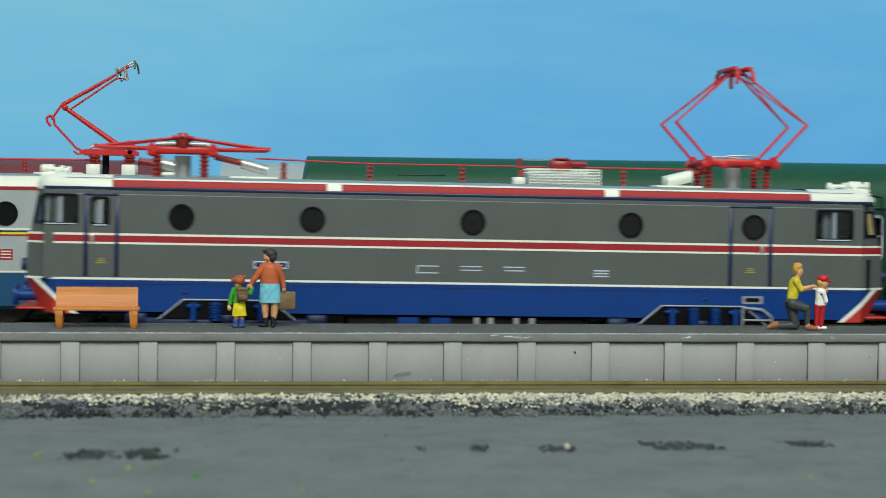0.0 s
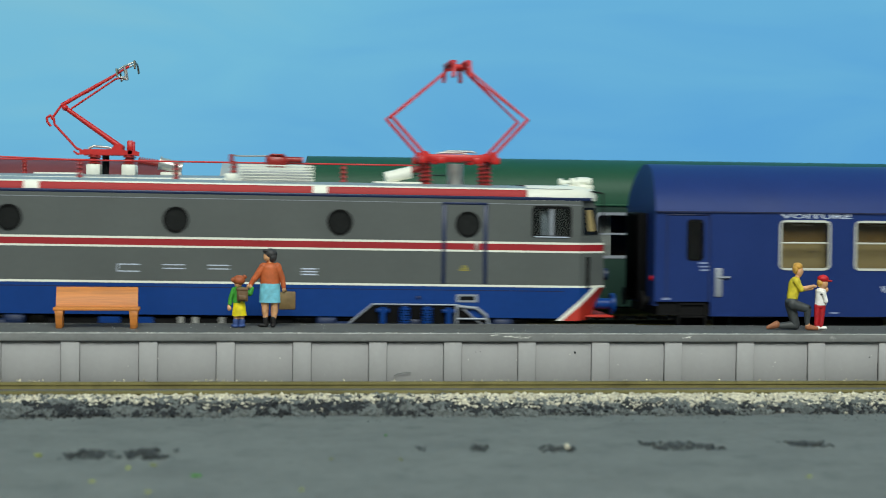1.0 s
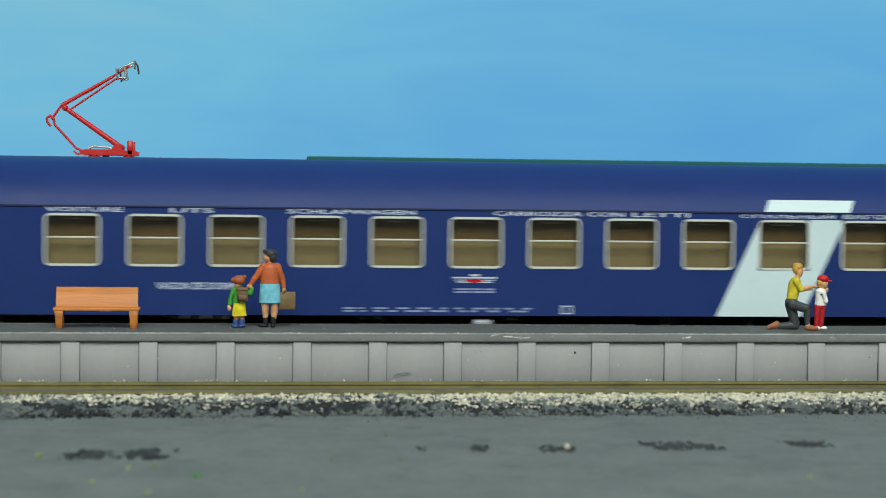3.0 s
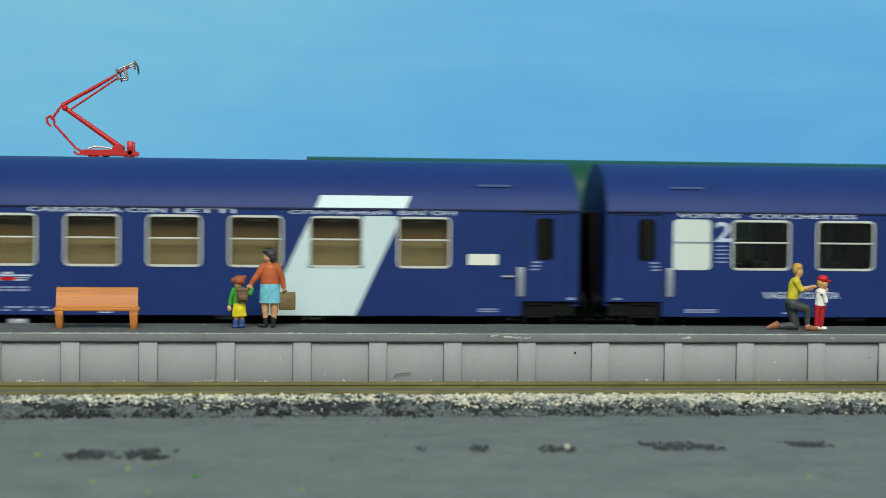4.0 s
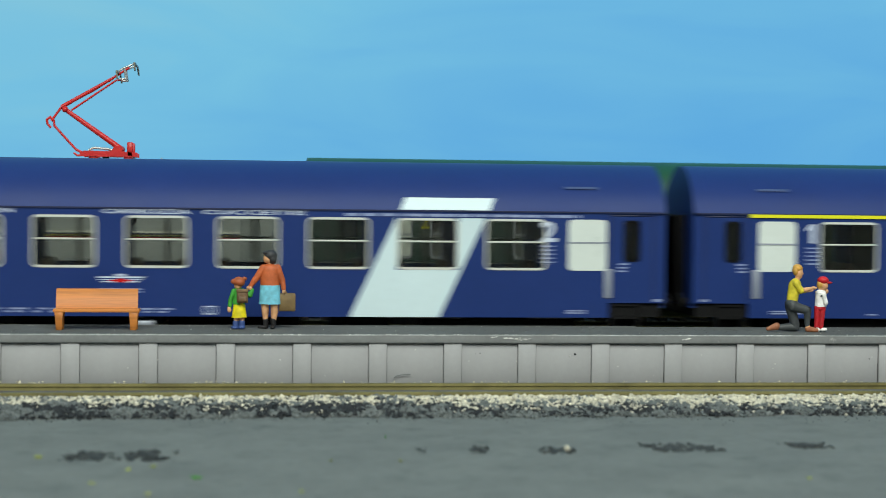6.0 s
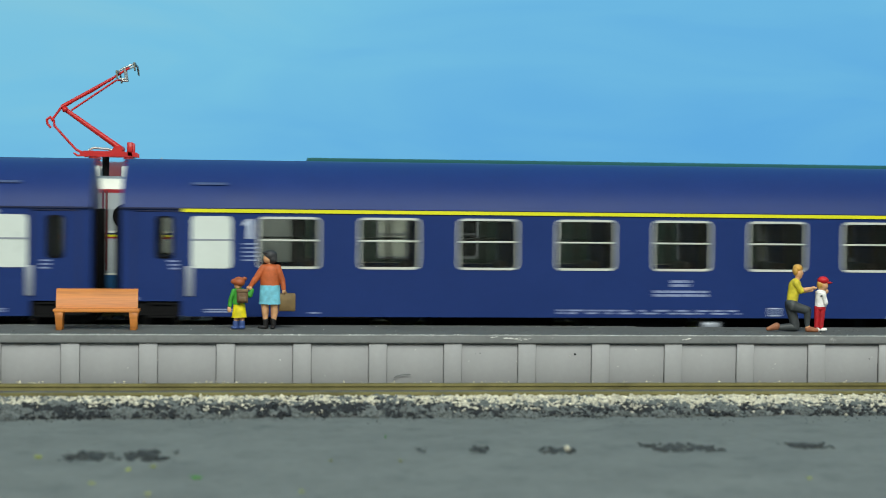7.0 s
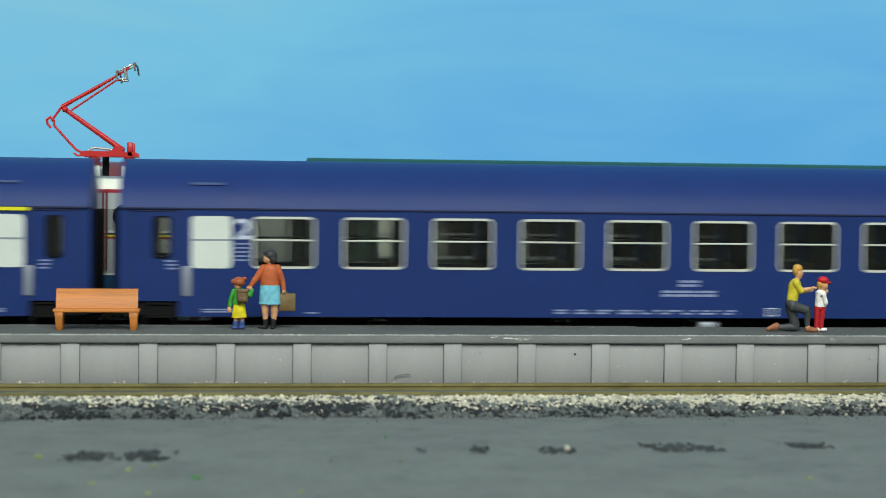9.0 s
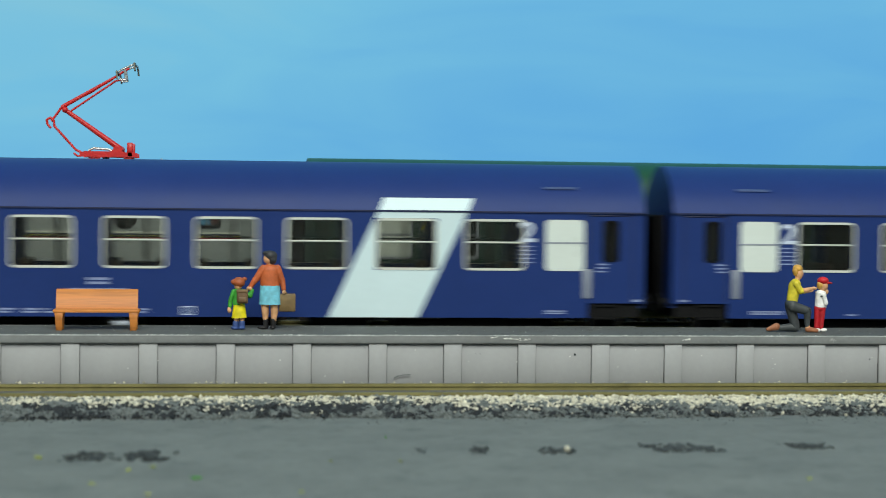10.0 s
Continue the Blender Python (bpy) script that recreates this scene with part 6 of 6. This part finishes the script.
figurine("figurine", 135.4, 410.0, "kneeling painted figurine in yellow shirt and dark trousers", [
    ("shirt", "limb", (-1.3, 0, 7.6), (-0.7, 0, 10.6), 1.4, 1.55), ("shirt", "ball", -0.6, 0, 11.2, 1.3, 1.7, 1.15),
    ("skin", "limb", (-0.1, 0, 12.2), (0.0, 0, 13.0), 0.6, 0.6), ("skin", "ball", 0.25, 0, 13.6, 1.0, 1.0, 1.45), ("skin", "ball", 1.15, 0, 13.5, 0.25, 0.3, 0.35), ("hair_blond", "ball", -0.05, 0, 14.75, 1.2, 1.2, 0.95), ("hair_blond", "ball", -0.6, 0, 14.1, 0.8, 1.1, 1.1),
    ("trouser", "ball", -1.5, 0, 6.5, 1.55, 1.7, 1.4), ("trouser", "limb", (-1.4, -0.7, 6.0), (2.3, -0.9, 5.0), 1.25, 0.95), ("trouser", "limb", (2.3, -0.9, 5.0), (2.2, -0.9, 1.6), 0.95, 0.6), ("shoe", "limb", (2.4, -0.9, 0.75), (4.6, -0.9, 0.5), 0.7, 0.5), ("skin", "limb", (2.3, -0.9, 1.7), (2.3, -0.9, 1.0), 0.55, 0.55),
    ("trouser", "limb", (-1.5, 0.8, 6.0), (-0.2, 0.8, 1.4), 1.35, 1.1), ("trouser", "limb", (-0.2, 0.8, 1.1), (-4.2, 0.8, 0.95), 1.05, 0.7), ("shoe", "limb", (-4.9, 0.8, 1.2), (-7.0, 0.8, 0.6), 0.9, 0.45),
    ("shirt", "limb", (-0.9, -1.5, 11.3), (0.3, -1.8, 9.6), 0.75, 0.7), ("skin", "limb", (0.4, -1.8, 9.7), (2.8, -1.6, 10.1), 0.55, 0.45), ("skin", "ball", 3.6, -1.5, 10.2, 0.75, 0.45, 0.4), ("shirt", "limb", (0.6, 1.2, 9.3), (2.0, 1.2, 9.4), 0.6, 0.5), ("skin", "limb", (2.0, 1.2, 9.4), (3.9, 1.0, 9.6), 0.45, 0.4)], 1.05)
figurine("figurine", 141.6, 411.0, "small painted figurine with red cap, white top and red trousers", [
    ("tee", "cone", 5.8, 9.4, 1.45, 1.1, 1.35, 1.0, 0, 0), ("tee", "ball", 0, 0, 9.0, 1.4, 1.1, 0.8), ("tee", "limb", (0.4, -0.9, 8.6), (0.9, -1.1, 6.8), 0.6, 0.6),
    ("skin", "ball", 1.3, 0.2, 9.4, 0.7, 0.7, 0.7), ("skin", "limb", (0.2, 0, 9.4), (0.4, 0, 10.4), 0.55, 0.55), ("skin", "ball", 0.6, 0, 10.7, 1.2, 1.05, 1.2), ("hair_blond", "ball", -0.2, 0, 10.9, 0.9, 1.0, 1.0),
    ("cap_red", "ball", 0.5, 0, 11.9, 1.45, 1.3, 0.95), ("cap_red", "ball", 1.8, 0, 11.4, 1.0, 1.0, 0.3),
    ("trouser_red", "ball", -0.15, 0, 5.6, 1.4, 1.1, 1.0), ("trouser_red", "limb", (-0.75, 0, 5.4), (-0.95, 0.1, 1.2), 0.85, 0.6), ("trouser_red", "limb", (0.4, 0, 5.4), (0.1, -0.1, 1.2), 0.85, 0.6),
    ("tee", "ball", -0.8, -0.4, 0.5, 0.7, 1.1, 0.5), ("tee", "ball", 0.7, -0.4, 0.45, 0.9, 1.0, 0.45), ("trouser", "ball", -0.1, -1.15, 8.3, 0.42, 0.2, 0.22)], 1.05)

# ---------------------------------------------------------------- ballast, chips, patches and flock

def scatter(name, places, sizes, material, label, seed, flat=0.75, long=1.0):
    """Many small angular stones in one mesh."""
    tmp = bmesh.new()
    bmesh.ops.create_icosphere(tmp, subdivisions=1, radius=1.0)
    tmp.verts.ensure_lookup_table()
    base = np.array([v.co for v in tmp.verts])
    faces = np.array([[v.index for v in f.verts] for f in tmp.faces])
    tmp.free()
    rng = np.random.default_rng(seed)
    n_ = len(places)
    jit = 1 + 0.28 * rng.standard_normal((n_, len(base), 1)).clip(-1.5, 1.5)
    sc = np.asarray(sizes)[:, None, None] * (1 + 0.25 * rng.uniform(-1, 1, (n_, 1, 3))) * np.array([long, 1, flat])
    v = (base[None] * jit * sc + np.asarray(places)[:, None, :]).reshape(-1, 3) * MM
    f = (faces[None] + (np.arange(n_) * len(base))[:, None, None]).reshape(-1, 3)
    me = bpy.data.meshes.new(name)
    me.from_pydata(v.tolist(), [], f.tolist())
    me.materials.append(M[material])
    ob = new(name, me)
    return tagged(ob, label, "ballast", kind="stuff")


bm = bmesh.new()
prism_x(bm, [(346, -0.3), (397.9, -0.3), (397.9, 1.0), (372, 0.9), (366, 1.0), (357, 0.75), (349, 0.2)], -500, 600)
tagged(part("ballast_bed", bm, "bed"), "grey ballast bed under the platform track", "ballast", kind="structure")
rng = np.random.default_rng(4)
n_ = 30000
px = rng.uniform(-80, 215, n_)
py = 344.5 + 25.7 * rng.uniform(0, 1, n_)
wave = np.array([noise.noise((a * 0.03, 0, 3)) + 0.5 * noise.noise((a * 0.12, 0, 7)) for a in px])
fleck = np.array([noise.noise((a * 0.20, b * 0.12, 1.0)) + 0.6 * noise.noise((a * 0.7, b * 0.5, 5.0)) for a, b in zip(px, py)])
rise = (py - 344.5) / 25.7
keep = rise > 0.10 + 0.12 * wave + rng.normal(0, 0.05, n_)
px, py, wave, fleck, rise = px[keep], py[keep], wave[keep], fleck[keep], rise[keep]
pale = rise - np.interp(px, [8, 18, 36, 46], [0.76, 0.88, 0.88, 0.62]) + 0.14 * wave + 0.34 * fleck + rng.normal(0, 0.18, len(px))
murk = np.interp(px, [40, 60], [0.24, 0.15]) - np.abs(rise - np.interp(px, [40, 60], [0.46, 0.36])) + 0.20 * wave + 0.75 * fleck + rng.normal(0, 0.10, len(px))
tone = np.where(pale > 0, 0.5, np.where(murk > 0.02, -0.2, 0.1))
pz = 0.02 + 1.5 * np.clip(rise - 0.05, 0, 1) ** 0.8 + rng.uniform(-0.1, 0.3, len(px))
size = rng.uniform(0.22, 0.62, len(px)) * np.where(rise < 0.3, 0.8, 1.0)
for nm, sel, m_, lb in (("pale_ballast", tone > 0.28, "stone_light", "cream and white crushed stone ballast along the rail"),
                        ("grey_ballast", (tone <= 0.28) & (tone > 0.0), "stone_mid", "mid grey ballast stones"), ("dark_ballast", tone <= 0.0, "stone_dark", "dark ballast stones low on the shoulder")):
    scatter(nm, np.stack([px, py, pz], 1)[sel], size[sel], m_, lb, 11)
n_ = 1500
gx = rng.uniform(-70, 200, n_)
gy = 350 - np.abs(rng.normal(0, 5, n_))
lump = np.array([noise.noise((a * 0.1, b * 0.12, 2)) for a, b in zip(gx, gy)])
gx, gy = gx[lump > -0.08], gy[lump > -0.08]
scatter("stray_grit", np.stack([gx, gy, np.full(len(gx), 0.02)], 1), rng.uniform(0.06, 0.24, len(gx)), "patch", "dark stray grit below the ballast shoulder", 41, 0.5)
n_ = 420
gx = rng.uniform(-80, 220, n_)
gx = gx[np.array([noise.noise((a * 0.09, 4, 0)) for a in gx]) > -0.1]
scatter("wall_foot_grit", np.stack([gx, rng.uniform(397.9, 398.6, len(gx)), rng.uniform(1.0, 1.9, len(gx))], 1), rng.uniform(0.12, 0.34, len(gx)), "stone_light", "pale grit along the foot of the platform wall", 12)
n_ = 1500
gx = rng.uniform(-80, 220, n_)
gx = gx[np.array([noise.noise((a * 0.2, 9, 0)) + 0.5 * noise.noise((a * 1.1, 2, 0)) for a in gx]) > -0.15]
scatter("edge_chips", np.stack([gx, rng.uniform(398.55, 398.95, len(gx)), np.full(len(gx), TOP - 0.06)], 1), rng.uniform(0.08, 0.24, len(gx)), "chip", "white chips along the worn platform edge", 13, 0.5)
n_ = 1800
gx = rng.uniform(-80, 220, n_)
scatter("dark_platform_grit", np.stack([gx, rng.uniform(399.3, 424.6, n_), np.full(n_, TOP + 0.01)], 1), rng.uniform(0.05, 0.2, n_), "bed", "dark grit stuck to the platform surface", 31, 0.5)
n_ = 260
gx = rng.uniform(-80, 220, n_)
scatter("platform_grit", np.stack([gx, np.where(rng.uniform(0, 1, n_) < 0.6, rng.uniform(424.2, 424.9, n_), rng.uniform(400, 424, n_)), np.full(n_, TOP + 0.03)], 1), rng.uniform(0.04, 0.12, n_), "chip", "pale grit scattered on the platform surface", 14, 0.6)
gx = np.concatenate([rng.uniform(58.5, 68.5, 34), rng.normal(105.3, 0.5, 14)])
scatter("slab_scuffs", np.stack([gx, np.full(len(gx), 398.5), TOP - 0.75 - 0.25 * np.sin(gx * 0.5) + rng.normal(0, 0.10, len(gx))], 1), rng.uniform(0.05, 0.13, len(gx)), "chip", "white scuffed filler on the platform slab", 15, 0.7, 4.0)
n_ = 26
scatter("wall_specks", np.stack([rng.uniform(-40, 160, n_), np.full(n_, 399.5), rng.uniform(3, 9.5, n_)], 1), rng.uniform(0.06, 0.16, n_), "chip", "tiny pale specks on the wall panels", 16)
# dark bits laid on the wall paint the shade of small holes
scatter("wall_marks", [(78.6, 399.5, 8.1), (55.2, 399.0, 8.2), (56.2, 399.0, 8.3), (149.9, 399.5, 7.0)], [0.36, 0.12, 0.12, 0.2], "stone_dark", "tiny dark bits standing in for holes in the wall panels", 17)
bm = bmesh.new()
chain(bm, [(36.2, 398.9, 2.6), (36.9, 398.9, 3.1), (38.4, 398.9, 3.4), (40.1, 398.9, 3.45)], 0.1, 8)
tagged(part("wall_scratch", bm, "stone_mid"), "dark curved scratch on a wall post", "scratch", kind="stuff")


def glue_patches():
    places, sizes = [], []
    rnd = np.random.default_rng(21)
    for cx, cy, w, d, k in ((-24.0, 296.5, 5.2, 1.7, 170), (-14.5, 297.0, 5.0, 1.9, 150), (77.8, 302.5, 6.2, 1.7, 330), (83.0, 300.8, 3.4, 1.1, 130), (56.0, 300.5, 3.6, 1.4, 110), (42.5, 301.5, 2.6, 1.4, 26),
                            (102.5, 304.0, 4.5, 1.1, 110), (32.0, 301.0, 1.4, 1.0, 6)):
        q = rnd.normal(0, 1, (k * 9, 2)).clip(-1.9, 1.9)
        for a, b in q:
            if noise.noise((a * w * 0.45, b * 1.1, cx)) + 0.6 * noise.noise((a * w * 1.3, b * 2.6, cx)) < -0.02 + 0.2 * abs(a):
                continue
            places.append((cx + a * w * 0.5, cy + b * d * 1.5, rnd.uniform(-0.2, 0.3)))
            sizes.append(rnd.uniform(0.12, 0.42))
    scatter("ground_patch", places, sizes, "patch", "dark rough glue patches on the grey ground", 22, 0.42)


glue_patches()
for nm, m_, lst in (("green_flock", "flock", [(-6.1, 272.6, 0.8), (-5.6, 273.0, 0.55), (-27.5, 352, 0.4), (-25, 351, 0.35), (27.5, 318, 0.35)]),
                    ("yellow_flock", "flock_yellow", [(-32.5, 295, 0.7), (-21.5, 268, 0.6), (-17, 281, 0.6), (-13.0, 284, 0.6), (-12.6, 258, 0.5), (27.5, 289, 0.5), (16, 289.5, 0.4), (91.0, 268, 0.65), (10, 259, 0.4)])):
    scatter(nm, [(a, b, 0.2) for a, b, r in lst], [r for a, b, r in lst], m_, "small tufts of coloured foam flock on the ground", 23, 0.6)
scatter("white_stone", [(57.8, 299.3, 0.5)], [0.75], "stone_light", "single white stone lying on the ground", 24)
# ---------------------------------------------------------------- movement
# Distance in millimetres that the train has run to the west, by time.
RUN = [(0, 0.0), (0.5, 34.44), (1.0, 73.09), (1.5, 113.52), (2.0, 159.56), (2.5, 205.32), (2.7, 225.13), (3.8, 347.36), (4.0, 370.2), (4.1, 379.71), (4.5, 428.54),
       (5.0, 496.7), (5.5, 562.15), (5.7, 589.93), (6.8, 747.18), (7.0, 775.06), (7.5, 841.96), (8.0, 915.67), (8.5, 984.56), (9.0, 1060.05),
       (9.5, 1130.68), (10.0, 1207.06)]
TILT = {0: 0.5, 0.5: 0.48, 1.0: 0.38, 1.5: 0.3, 2.0: 0.25, 2.5: 0.2}


def run_at(t):
    return float(np.interp(t, [r[0] for r in RUN], [r[1] for r in RUN]))


def motions():
    for ob, x in MOVING:
        tilted = ob.name == "electric_locomotive"
        walk(ob, [(t, pose((x - s) * MM, TRACK_Y * MM, RAIL * MM, 0, TILT.get(t, 0) if tilted else 0, 0)) for t, s in RUN])
    for ob, x, r, step in WHEELS:
        times = [k * step / FPS for k in range(int(10 * FPS / step) + 1)]
        walk(ob, [(t, pose(x * MM, 0, r * MM, 0, -math.degrees(run_at(t) / r) % 360, 0)) for t in times])


motions()
